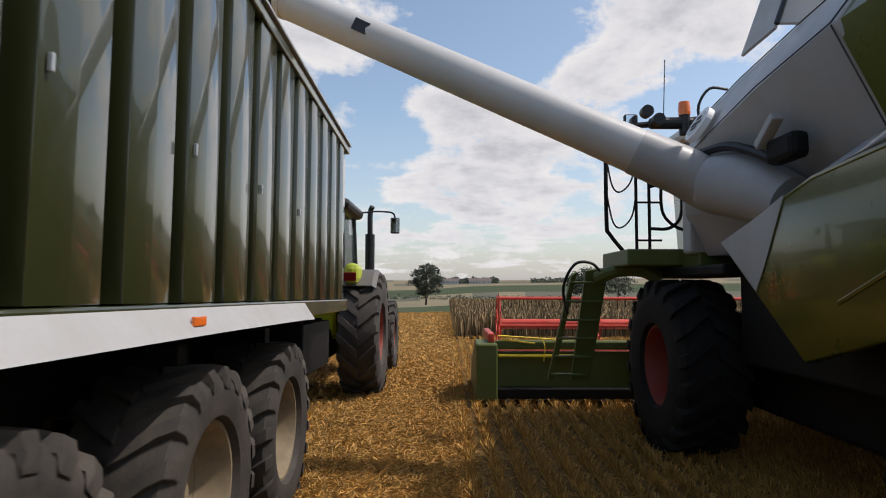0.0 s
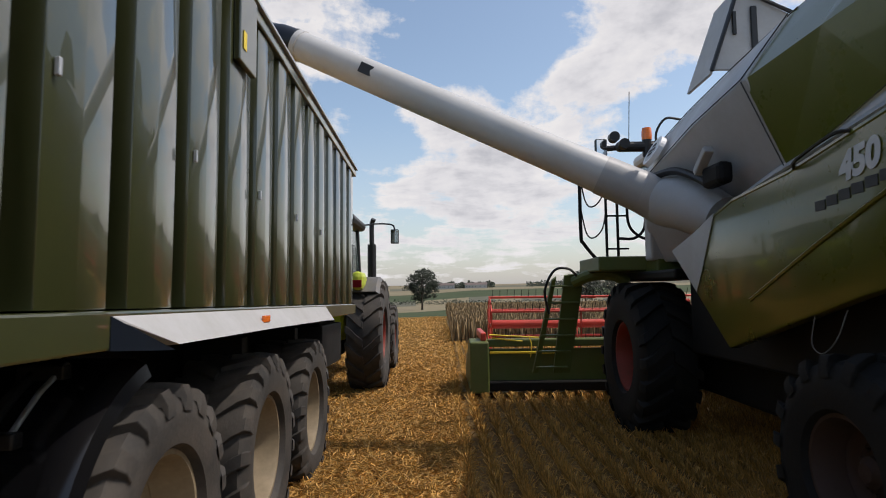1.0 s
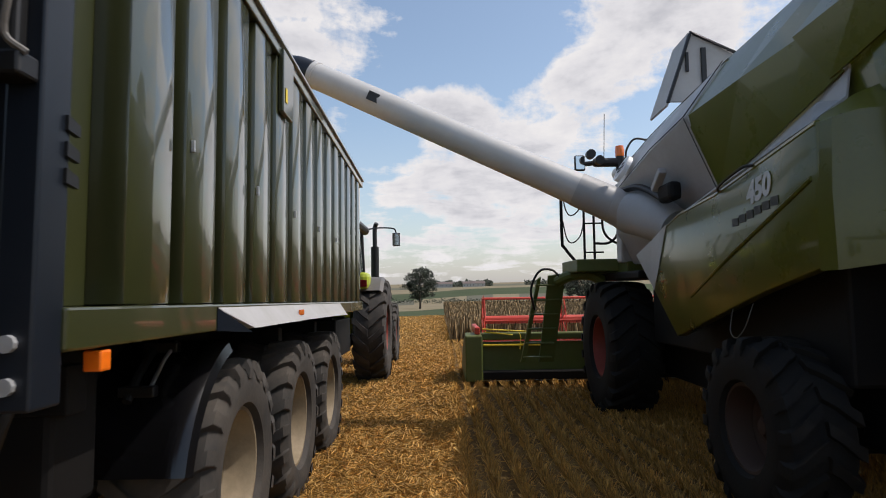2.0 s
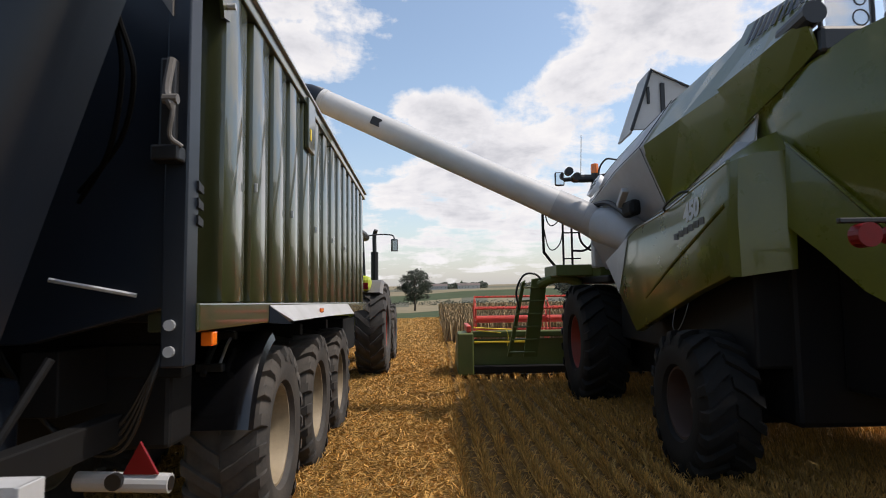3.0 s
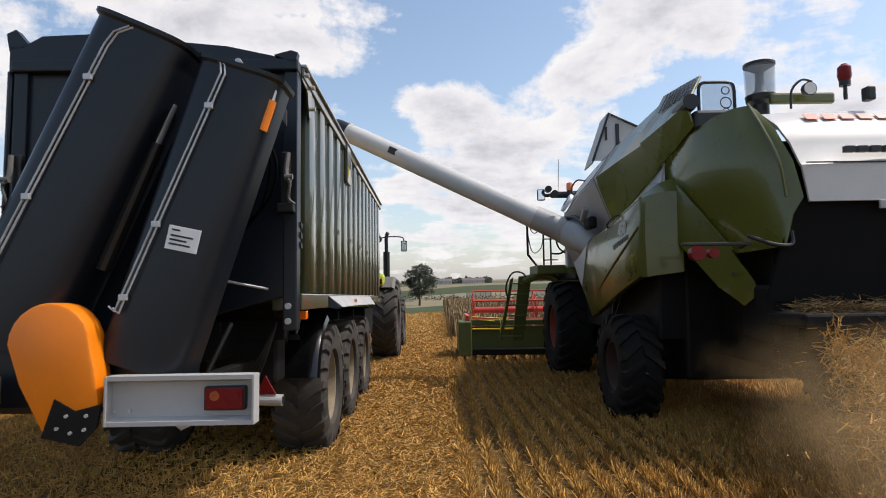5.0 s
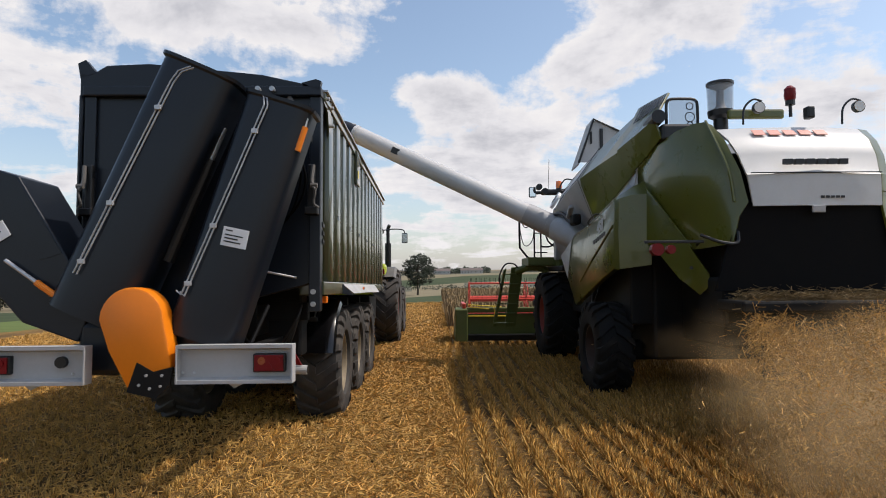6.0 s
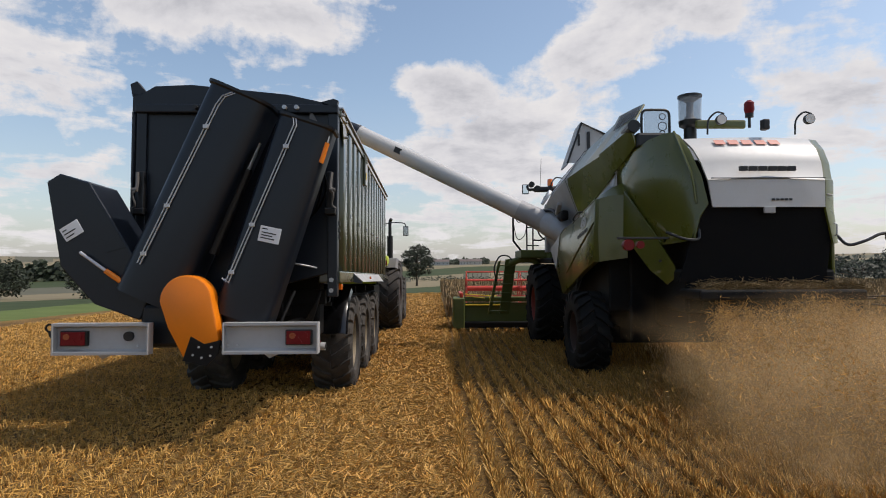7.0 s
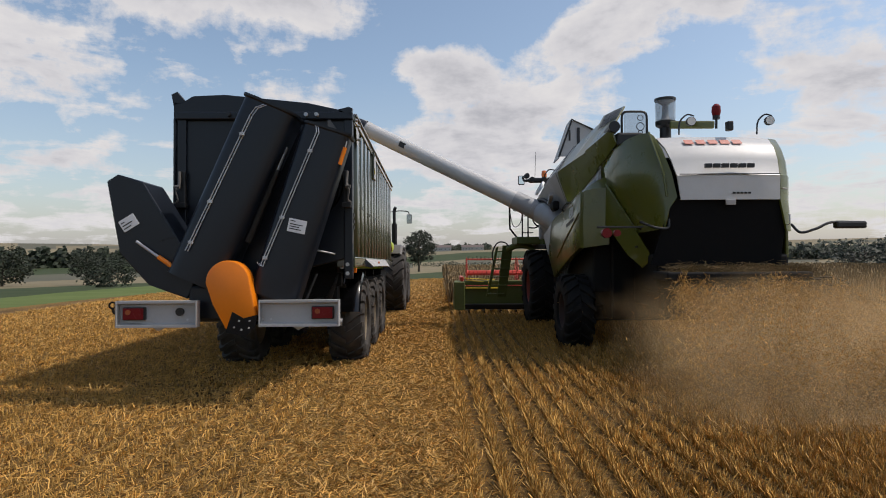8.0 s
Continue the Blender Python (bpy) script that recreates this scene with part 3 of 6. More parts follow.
tree(at_far(35.5, 90), 4.6, 4.5, 17, clumps=120, label="dusty green tree beyond the field", trunk=0.15)
tree(at_far(39.0, 110), 6.0, 6.0, 18, clumps=120, label="dusty green tree beyond the field", trunk=0.15)


def far_wood(name, az0, az1, dist, height, n, seed, label):
    """A belt of far trees as clumps of leaves with an uneven outline."""
    rnd = random.Random(seed)
    verts, faces = [], []
    for k in range(n):
        az = az0 + (az1 - az0) * rnd.random()
        x, y, z = at_far(az, dist * (1 + 0.08 * rnd.random()))
        top = height * (0.45 + 0.4 * noise.noise(Vector((az * 1.7, seed, 0))) + 0.35 * noise.noise(Vector((az * 6.1, seed, 4))) + 0.25)
        hz = z + max(0.5, top) * rnd.random()
        s = height * 0.10 * (0.6 + rnd.random())
        u = Vector((rnd.uniform(-1, 1), rnd.uniform(-1, 1), rnd.uniform(-1, 1))).normalized()
        v = u.orthogonal().normalized()
        c = Vector((x, y, hz))
        b = len(verts)
        verts += [c - u * s, c + v * s, c + u * s, c - v * s]
        faces.append((b, b + 1, b + 2, b + 3))
    me = bpy.data.meshes.new(name)
    me.from_pydata(verts, [], faces)
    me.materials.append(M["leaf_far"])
    return tagged(new(name, me), label, "woods", kind="stuff")


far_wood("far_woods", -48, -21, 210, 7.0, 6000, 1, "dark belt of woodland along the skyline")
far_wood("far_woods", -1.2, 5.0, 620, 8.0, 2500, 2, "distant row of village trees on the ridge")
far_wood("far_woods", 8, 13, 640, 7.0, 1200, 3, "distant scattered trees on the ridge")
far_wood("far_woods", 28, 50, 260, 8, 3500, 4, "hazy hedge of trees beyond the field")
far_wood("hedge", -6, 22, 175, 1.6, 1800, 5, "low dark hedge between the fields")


def far_house(az, dist, w, group="village houses"):
    x, y, z = at_far(az, dist)
    h = thing("house", "small pale rendered house on the far ridge", "house", (x, y, z), group)
    part("wall", new_box(-w / 2, w / 2, -3, 3, -0.5, 3.2, 0.02), "wall_far", h)
    bm = bmesh.new()
    prism(bm, [(-3.4, 3.2), (3.4, 3.2), (0, 5.6)], -w / 2 - 0.3, w / 2 + 0.3, "x")
    part("roof", bm, "roof_far", h, "reddish tiled roof")
    for k in range(3):
        wx = -w / 2 + w * (k + 0.5) / 3
        part("window", new_box(wx - 0.5, wx + 0.5, -3.06, -2.98, 1.0, 2.2, 0.01), "cab_glass", h)


for az, w in ((0.6, 12), (2.6, 9), (3.6, 14), (-0.2, 8)):
    far_house(az, 600, w)


# ---- the tipper trailer ----
TX = -2.5
trailer = thing("silage_trailer", "long ribbed olive green trailer with an anthracite rear unloading auger", "trailer", (TX, 0, 0))
trailer.matrix_basis = pose(TX, 0, 0, -0.9, 0, 0.75)  # rides slightly nose-down
Y0, Y1, ZB, ZT = -0.32, 8.06, 1.86, 3.94
REAR = 0.40  # the unloading unit sits this much nearer to the tailgate


def trailer_body():
    # side walls: sheet with upright ribs
    for s in (1, -1):
        side = part("side_wall", new_box(s * 1.05, s * 1.10, Y0, Y1, ZB, ZT, 0.005), "olive", trailer, "olive green side wall with upright ribs")
        me = None
        y = 0.263
        while y < Y1 - 0.2:
            if me is None:
                bm = bmesh.new()
                prism(bm, [(s * 1.10, -0.218), (s * 1.250, -0.205), (s * 1.258, 0.0), (s * 1.250, 0.205), (s * 1.10, 0.218)], ZB + 0.005, ZT - 0.10, "z", 0.006)
                me = mesh_of(bm, "rib", True)
            part("rib", me, "olive", side, at=(0, y, 0))
            y += 0.567
        part("top_rail", new_box(s * 1.12, s * 1.275, Y0, Y1, ZT - 0.095, ZT, 0.012), "olive", trailer, "grey-green top rail")
        part("rail_cap", new_box(s * 1.10, s * 1.30, Y0, Y1, ZT + 0.003, ZT + 0.03, 0.006), "galv", trailer)
        part("bottom_rail", new_box(s * 1.0, s * 1.27, Y0 - 0.02, Y1, ZB - 0.15, ZB, 0.012), "olive", trailer)
        # pale sloping splash guard over the wheels
        bm = bmesh.new()
        rows = []
        for yy, drop in ((1.04, 0.0), (1.40, 0.13), (3.1, 0.13), (5.0, 0.14), (5.45, 0.15)):
            rows.append([(s * 1.275, yy, ZB - 0.02), (s * (1.275 + 0.10 * (drop > 0.01)), yy, ZB - 0.02 - max(drop, 0.01)), (s * (1.255), yy, ZB - 0.03 - max(drop, 0.01))])
        grid_sheet(bm, rows, 0.012)
        part("splash_guard", bm, "pale_grey", trailer, "pale grey sloping sheet-metal splash guard")
        # rear end of the guard, its shade put in as dark paint
        part("guard_end", new_plate([(s * 1.274, 1.03, ZB - 0.02), (s * 1.365, 1.39, ZB - 0.175), (s * 1.274, 1.03, ZB - 0.15)], 0.01), "anthracite", trailer)
        part("side_reflector", new_box(s * 1.33, s * 1.35, 2.80, 2.94, ZB - 0.105, ZB - 0.06, 0.004), "lens_orange", trailer, "orange side reflector")
        part("marker_lamp", new_box(s * 1.19, s * 1.262, -0.11, -0.04, 1.62, 1.70, 0.01), "lens_orange", trailer, "orange square marker lamp")
        # latches on the ribs
        for yy, zz in ((0.67, 2.66), (1.80, 2.64), (2.94, 2.64), (4.07, 2.64), (5.21, 2.64)):
            part("catch", new_box(s * 1.256, s * 1.275, yy - 0.009, yy + 0.009, zz - 0.032, zz + 0.032, 0.004), "galv", trailer, "small bright steel catch")
        part("hinge_plate", new_plate([(s * 1.262, Y0 - 0.02, ZT), (s * 1.262, Y0 + 0.42, ZT - 0.02), (s * 1.262, Y0 + 0.42, ZT - 0.35), (s * 1.262, Y0 + 0.30, ZT - 0.38), (s * 1.262, Y0 + 0.22, ZT - 0.16), (s * 1.262, Y0 - 0.02, ZT - 0.12)], 0.022), "olive", trailer)
        for yy, dz in ((Y0 + 0.05, 0.06), (Y0 + 0.33, 0.08), (Y0 + 0.36, 0.28)):
            part("bolt", new_tube([(s * 1.25, yy, ZT - dz), (s * 1.31, yy, ZT - dz)], 0.022, 8), "galv", trailer)
        part("hook_plate", new_box(s * 1.256, s * 1.30, 2.36, 2.70, ZT - 0.55, ZT - 0.03, 0.01), "olive", trailer)
        part("warning_label", new_box(s * 1.302, s * 1.306, 2.41, 2.47, ZT - 0.46, ZT - 0.34, 0.001), "yellow", trailer, "small yellow warning label")
    part("front_wall", new_box(-1.15, 1.15, Y1 - 0.06, Y1, ZB, ZT, 0.01), "olive", trailer)
    part("floor", new_box(-1.12, 1.12, Y0, Y1, ZB - 0.10, ZB, 0.01), "chassis", trailer)
    bm = bmesh.new()
    for s in (-1, 1):
        box(bm, s * 0.35, s * 0.55, Y0, Y1 + 0.4, 1.28, ZB - 0.24, 0.01)
    for yy in (0.2, 1.75, 3.5, 5.25, 6.6, 7.7):
        box(bm, -1.0, 1.0, yy - 0.07, yy + 0.07, 1.42, ZB - 0.24, 0.01)
    part("chassis_frame", bm, "chassis", trailer, "dark steel chassis frame")
    part("drawbar", new_box(-0.3, 0.3, Y1 + 0.3, Y1 + 2.0, 0.85, 1.2, 0.03), "chassis", trailer)
    part("underrun_board", new_box(0.62, 1.10, 6.2, 7.7, 1.05, 1.6, 0.02), "chassis", trailer)
    part("grain_load", grain_heap(), "straw", trailer, "heap of pale grain")


def grain_heap():
    bm = bmesh.new()
    rows = []
    for i in range(13):
        yy = Y0 + 0.15 + (Y1 - Y0 - 0.3) * i / 12
        rows.append([(x, yy, 3.35 + 0.35 * math.exp(-((yy - 6) / 1.8) ** 2) - 0.25 * (x / 1.05) ** 2) for x in (-1.08, -0.7, -0.3, 0, 0.3, 0.7, 1.08)])
    return grid_sheet(bm, rows)


trailer_body()

TRAILER_AXLES = (1.75, 3.50, 5.25)
for yy in TRAILER_AXLES:
    for s in (1, -1):
        wheel(trailer, s * 0.93, yy, 0.75, 0.60, "rim_cream", "rubber", 0.42, 20, s, "trailer")
    part("axle", new_tube([(-0.8, yy, 0.75), (0.8, yy, 0.75)], 0.075, 10), "chassis", trailer)
    for s in (1, -1):
        part("spring", new_box(s * 0.42, s * 0.52, yy - 0.55, yy + 0.55, 0.95, 1.08, 0.02), "chassis", trailer)

for s in (1, -1):
    # mudguard over the back of the last wheel, with a flat rear apron
    bm = bmesh.new()
    rows = []
    for k in range(13):
        a = radians(104 + k * 5.2)
        c, sn = math.cos(a), math.sin(a)
        A = TRAILER_AXLES[0]
        rows.append([(s * 0.40, A + 0.84 * c, 0.75 + 0.84 * sn), (s * 0.42, A + 0.90 * c, 0.75 + 0.90 * sn), (s * 1.02, A + 0.90 * c, 0.75 + 0.90 * sn), (s * 1.05, A + 0.915 * c, 0.75 + 0.915 * sn), (s * 1.12, A + 0.915 * c, 0.75 + 0.915 * sn), (s * 1.17, A + 0.89 * c, 0.75 + 0.89 * sn), (s * 1.19, A + 0.83 * c, 0.75 + 0.83 * sn)])
    grid_sheet(bm, rows, 0.012)
    g = part("mudguard", bm, "gloss_black", trailer, "glossy black plastic mudguard", smooth=True)
    for r, x, mt, q in ((0.025, 0.80, "black", (112, 122, 132, 142)), (0.012, 0.90, "steel", (112, 124, 136))):
        part("bracket", new_tube([(s * x, A + 0.95 * math.cos(radians(k)), 0.75 + 0.95 * math.sin(radians(k))) for k in q], r), mt, g)
    for q in (116, 138):
        part("clamp", new_box(s * 0.74, s * 0.94, -0.03, 0.03, -0.03, 0.03, 0.008, Matrix.Translation((0, A + 0.95 * math.cos(radians(q)), 0.75 + 0.95 * math.sin(radians(q))))), "black", g)


def trailer_rear():
    yb = Y0 - 0.02
    # tailgate with an arched top and bevelled lower corners
    bm = bmesh.new()
    prism(bm, [(-1.33, 2.02), (-0.75, 1.66), (0.45, 1.66), (1.16, 1.84), (1.24, 1.95), (1.24, 3.96), (0.6, 4.10), (-0.6, 4.22), (-1.05, 4.20), (-1.22, 4.10), (-1.33, 4.12)], yb - 0.10, yb, "y", 0.012)
    part("tailgate", bm, "anthracite", trailer, "anthracite steel tailgate with an arched top")
    for s in (1, -1):
        part("corner_post", new_box(s * 1.13, s * 1.25, yb - 0.14, yb + 0.015, 1.54, 3.93, 0.01), "anthracite", trailer)
        for z in (1.75, 1.62):
            part("bolt", new_tube([(s * 1.18, yb - 0.139, z), (s * 1.18, yb - 0.160, z)], 0.028, 10), "galv", trailer)
        lat = part("latch", new_box(s * 1.12, s * 1.20, yb - 0.20, yb - 0.14, 2.62, 3.10, 0.015), "black", trailer, "folding tailgate latch")
        part("latch_arm", new_tube(smooth_line([(s * 1.19, yb - 0.22, 3.08), (s * 1.18, yb - 0.25, 2.90), (s * 1.22, yb - 0.27, 2.80), (s * 1.20, yb - 0.25, 2.68), (s * 1.25, yb - 0.22, 2.63)], 4), [0.022] * 8 + [0.012] * 9), "fender", lat)
        part("latch_pin", new_tube([(s * 1.17, yb - 0.26, 2.86), (s * 1.24, yb - 0.26, 2.86)], 0.026, 10), "fender", lat)
        part("latch_foot", new_box(s * 1.10, s * 1.24, yb - 0.24, yb - 0.14, 2.56, 2.64, 0.012), "black", lat)
        for k in range(3):
            part("hook_tooth", new_plate([(s * 1.262, yb - 0.02, 2.50 - 0.09 * k), (s * 1.262, yb + 0.05, 2.48 - 0.09 * k), (s * 1.262, yb + 0.05, 2.44 - 0.09 * k), (s * 1.262, yb - 0.02, 2.45 - 0.09 * k)], 0.02), "black", lat)
        part("ear", new_plate([(s * 1.33, yb - 0.10, 4.06), (s * 1.36, yb - 0.10, 4.22), (s * 1.28, yb - 0.10, 4.26), (s * 1.16, yb - 0.10, 4.12)] if s < 0 else [(1.24, yb - 0.10, 3.9), (1.26, yb - 0.10, 4.0), (1.20, yb - 0.10, 4.02), (1.05, yb - 0.10, 3.98)], 0.08), "anthracite", trailer, "upright hinge ear at the gate's corner")
        part("gate_edge", new_tube([(s * 1.20 - (0.1 if s < 0 else 0), yb - 0.115, 2.0), (s * 1.20 - (0.1 if s < 0 else 0), yb - 0.115, 3.86)], 0.022, 6), "anthracite", trailer)
        if s > 0:
            part("strut", new_plate([(s * 1.16, yb - 0.13, 3.34), (s * 1.16, yb - 0.13, 3.48), (s * 0.90, yb - 0.13, 3.90), (s * 0.90, yb - 0.13, 3.72)], 0.03), "fender", trailer)
    part("top_beam", new_box(-1.26, 1.26, yb - 0.18, yb - 0.02, 3.84, 3.95, 0.015), "anthracite", trailer)
    # dark block added to shut out the sunlit ground seen below the tailgate
    part("rear_crossbeam", new_box(-1.0, 0.92, yb + 0.50, yb + 0.85, 1.0, 1.84, 0.03), "chassis", trailer)
    for x in (-0.5, -0.2, 0.1, 0.35, 0.6, 0.75):
        part("knob", new_tube([(x, yb - 0.18, 3.9 + 0.0), (x, yb - 0.24, 3.9)], 0.028, 8), "galv" if x > 0 else "black", trailer)


trailer_rear()


def trough(name, foot, head, half, y0, y1, label):
    """A rounded auger housing in the plane of the tailgate from foot to head (x, z)."""
    foot, head = Vector(foot), Vector(head)
    d = (head - foot).normalized()
    nrm = Vector((d.y, -d.x))
    bm = bmesh.new()
    depth, mid = (y1 - y0) * 0.5, (y0 + y1) / 2
    sec = [(-half, y1 - mid)]
    for k in range(13):
        a = math.pi * k / 12
        c, sn = math.cos(a), math.sin(a)
        sec.append((-math.copysign(abs(c) ** 0.5, c) * half, -(max(sn, 0.0) ** 0.5) * depth))
    sec.append((half, y1 - mid))
    ends = []
    for c, cut in ((foot, 0.0), (head, 0.0)):
        ring = []
        for u, v in sec:
            p = c + nrm * u + d * (cut * (u / half))
            ring.append(bm.verts.new((p.x, mid + v, p.y)))
        ends.append(ring)
    n = len(sec)
    for i in range(n):
        bm.faces.new((ends[0][i], ends[0][(i + 1) % n], ends[1][(i + 1) % n], ends[1][i]))
    bm.faces.new(ends[0][::-1]), bm.faces.new(ends[1])
    body = part(name, bm, "anthracite", trailer, label, smooth=True)
    # flared flange round the head
    bm = bmesh.new()
    ends = []
    for along, grow in ((-0.05, 1.0), (-0.03, 1.08), (0.0, 1.09)):
        ends.append([bm.verts.new(((head + nrm * u * grow + d * along).x, mid + v * grow, (head + nrm * u * grow + d * along).y)) for u, v in sec])
    for A, B in zip(ends, ends[1:]):
        for i in range(n):
            bm.faces.new((A[i], A[(i + 1) % n], B[(i + 1) % n], B[i]))
    bm.faces.new(ends[0][::-1]), bm.faces.new(ends[-1])
    part("flange", bm, "anthracite", body, smooth=False)
    return body, d, nrm


def auger_unit():
    yr = -1.62
    left, d1, n1 = trough("auger_housing", (-0.67, 1.54), (0.33, 3.83), 0.36, -1.88, -1.42, "anthracite folded auger housing, rounded")
    right, d2, n2 = trough("auger_housing", (0.35, 1.33), (1.05, 3.52), 0.31, -1.88, -1.52, "anthracite auger housing, rounded, with a white label")
    part("centre_plate", new_plate([(-0.35, -1.25, 1.4), (0.2, -1.25, 1.3), (0.95, -1.25, 3.4), (0.45, -1.25, 3.7)], 0.05), "anthracite", trailer)
    part("hopper_base", new_box(-0.75, 0.40, -1.75, -0.75, 1.02, 1.5, 0.05), "anthracite", trailer)
    # thin double steel pipes along each housing, a white label, and clips
    for body, line in ((left, ((-0.72, 1.94), (0.08, 3.66), (0.15, 3.76), (0.26, 3.80))), (right, ((0.18, 1.78), (0.22, 1.74), (0.93, 3.44), (0.92, 3.52), (0.85, 3.57)))):
        for w in (0.0, 0.030):
            part("pipe", new_tube([(x + w, -1.90 + 0.02 * (z > 3.5), z - w * 0.4) for x, z in line], 0.0075, 6), "galv", body, "thin bright steel pipe")
        a, b = (Vector(line[0]), Vector(line[1])) if body is left else (Vector(line[1]), Vector(line[2]))
        for u in (0.06, 0.36, 0.86):
            c = a + (b - a) * u
            part("clip", new_box(c.x - 0.012, c.x + 0.045, -1.915, -1.885, c.y - 0.025, c.y + 0.018, 0.004), "galv", body)
    lab = part("label_plate", new_box(-0.115, 0.115, -0.006, 0.0, -0.085, 0.085, 0.002), "sticker", right, "white information label with small print")
    lab.matrix_basis = pose(0.68, -1.886, 2.24, 0, 12, 0)
    for k, (w, z) in enumerate(((0.06, 0.05), (0.16, 0.01), (0.12, -0.02), (0.15, -0.05))):
        part("print", new_box(-0.09, -0.09 + w, -0.0095, -0.0065, z, z + 0.012, 0), "ink", lab)
    # hydraulic ram between the housings, hoses and elbow
    part("ram", new_tube([(-0.02, -1.62, 2.05), (0.36, -1.62, 3.0)], 0.06, 12), "black", trailer)
    part("ram_rod", new_tube([(0.36, -1.62, 3.0), (0.48, -1.62, 3.3)], 0.03, 10), "steel", trailer)
    part("elbow", new_tube(smooth_line([(0.28, -1.6, 3.02), (0.28, -1.66, 3.1), (0.38, -1.66, 3.12)], 4), 0.022, 8), "galv", trailer)
    ram = part("gate_ram", new_tube([(1.20, -1.80, 3.04), (1.27, -1.80, 3.26)], 0.036, 12), "orange", trailer, "orange hydraulic ram")
    part("rod", new_tube([(1.27, -1.80, 3.26), (1.29, -1.80, 3.34)], 0.02, 8), "steel", ram)
    for dx in (0.0, 0.05):
        part("hose", new_tube(smooth_line([(1.12 + dx * 0.3, -1.38, 3.10), (1.14 + dx, -1.34, 2.85), (1.02 + dx, -1.2, 2.55 + dx), (0.78, -1.0, 2.35 + dx)], 7), 0.012, 7), "hose", trailer)
    part("bar", new_tube([(0.62, -0.95, 1.98), (1.0, -0.86, 1.90)], 0.012, 6), "galv", trailer)
    # the folded chute
    bm = bmesh.new()
    prism(bm, [(-1.79, 2.84), (-1.65, 2.93), (-1.33, 2.83), (-0.89, 2.12), (-0.62, 1.66), (-0.75, 1.32), (-1.25, 1.50), (-1.62, 1.91)], -1.75, -1.15, "y", 0.015)
    ch = part("chute", bm, "anthracite", trailer, "folded anthracite spout with an angular hood")
    part("crease_plate", new_plate([(-1.63, -1.755, 2.91), (-1.34, -1.755, 2.81), (-0.91, -1.755, 2.12), (-1.12, -1.755, 2.06)], 0.012), "anthracite", ch)
    lb = part("label_plate", new_box(-0.11, 0.11, -0.006, 0.0, -0.08, 0.08, 0.002), "sticker", ch, "white label")
    lb.matrix_basis = pose(-1.50, -1.757, 2.30, 0, -32, 0)
    for k, (w, z) in enumerate(((0.05, 0.03), (0.14, -0.01), (0.10, -0.05))):
        part("print", new_box(-0.09, -0.09 + w, -0.0095, -0.0065, z, z + 0.012, 0), "ink", lb)
    cr = part("chute_ram", new_tube([(-1.10, -1.80, 1.86), (-0.90, -1.80, 1.72)], 0.03, 10), "orange", trailer, "orange hydraulic ram with a bright rod")
    part("rod", new_tube([(-1.38, -1.80, 2.06), (-1.10, -1.80, 1.86)], 0.018, 8), "steel", cr)
    for k in range(7):
        part("bristle", new_tube([(-0.70 + k * 0.05, -1.5, 1.36), (-0.72 + k * 0.05, -1.53, 1.24)], 0.01, 5), "black", ch)
    # orange drive cover
    pts = []
    for k in range(13):
        a = radians(180 - k * 15)
        pts.append((-0.155 + 0.275 * math.cos(a), 1.53 + 0.28 * math.sin(a)))
    pts += [(0.16, 1.36), (0.20, 1.12), (-0.17, 0.94), (-0.34, 1.26)]
    bm = bmesh.new()
    prism(bm, pts, -2.02, -1.80, "y", 0.025)
    cov = part("drive_cover", bm, "orange", trailer, "bright orange teardrop drive cover", smooth=True)
    part("rubber_flap", new_plate([(-0.17, -2.028, 0.92), (-0.09, -2.028, 1.17), (0.05, -2.028, 1.09), (0.215, -2.028, 1.13), (0.19, -2.028, 0.98), (0.08, -2.028, 0.86)], 0.03), "chassis", cov, "black bolted flap")
    for x, z in ((-0.06, 0.98), (0.03, 0.95), (0.12, 0.97), (0.0, 1.06), (0.13, 1.06)):
        part("bolt", new_tube([(x, -2.035, z), (x, -2.05, z)], 0.012, 6), "galv", cov)


before = set(trailer.children)
auger_unit()


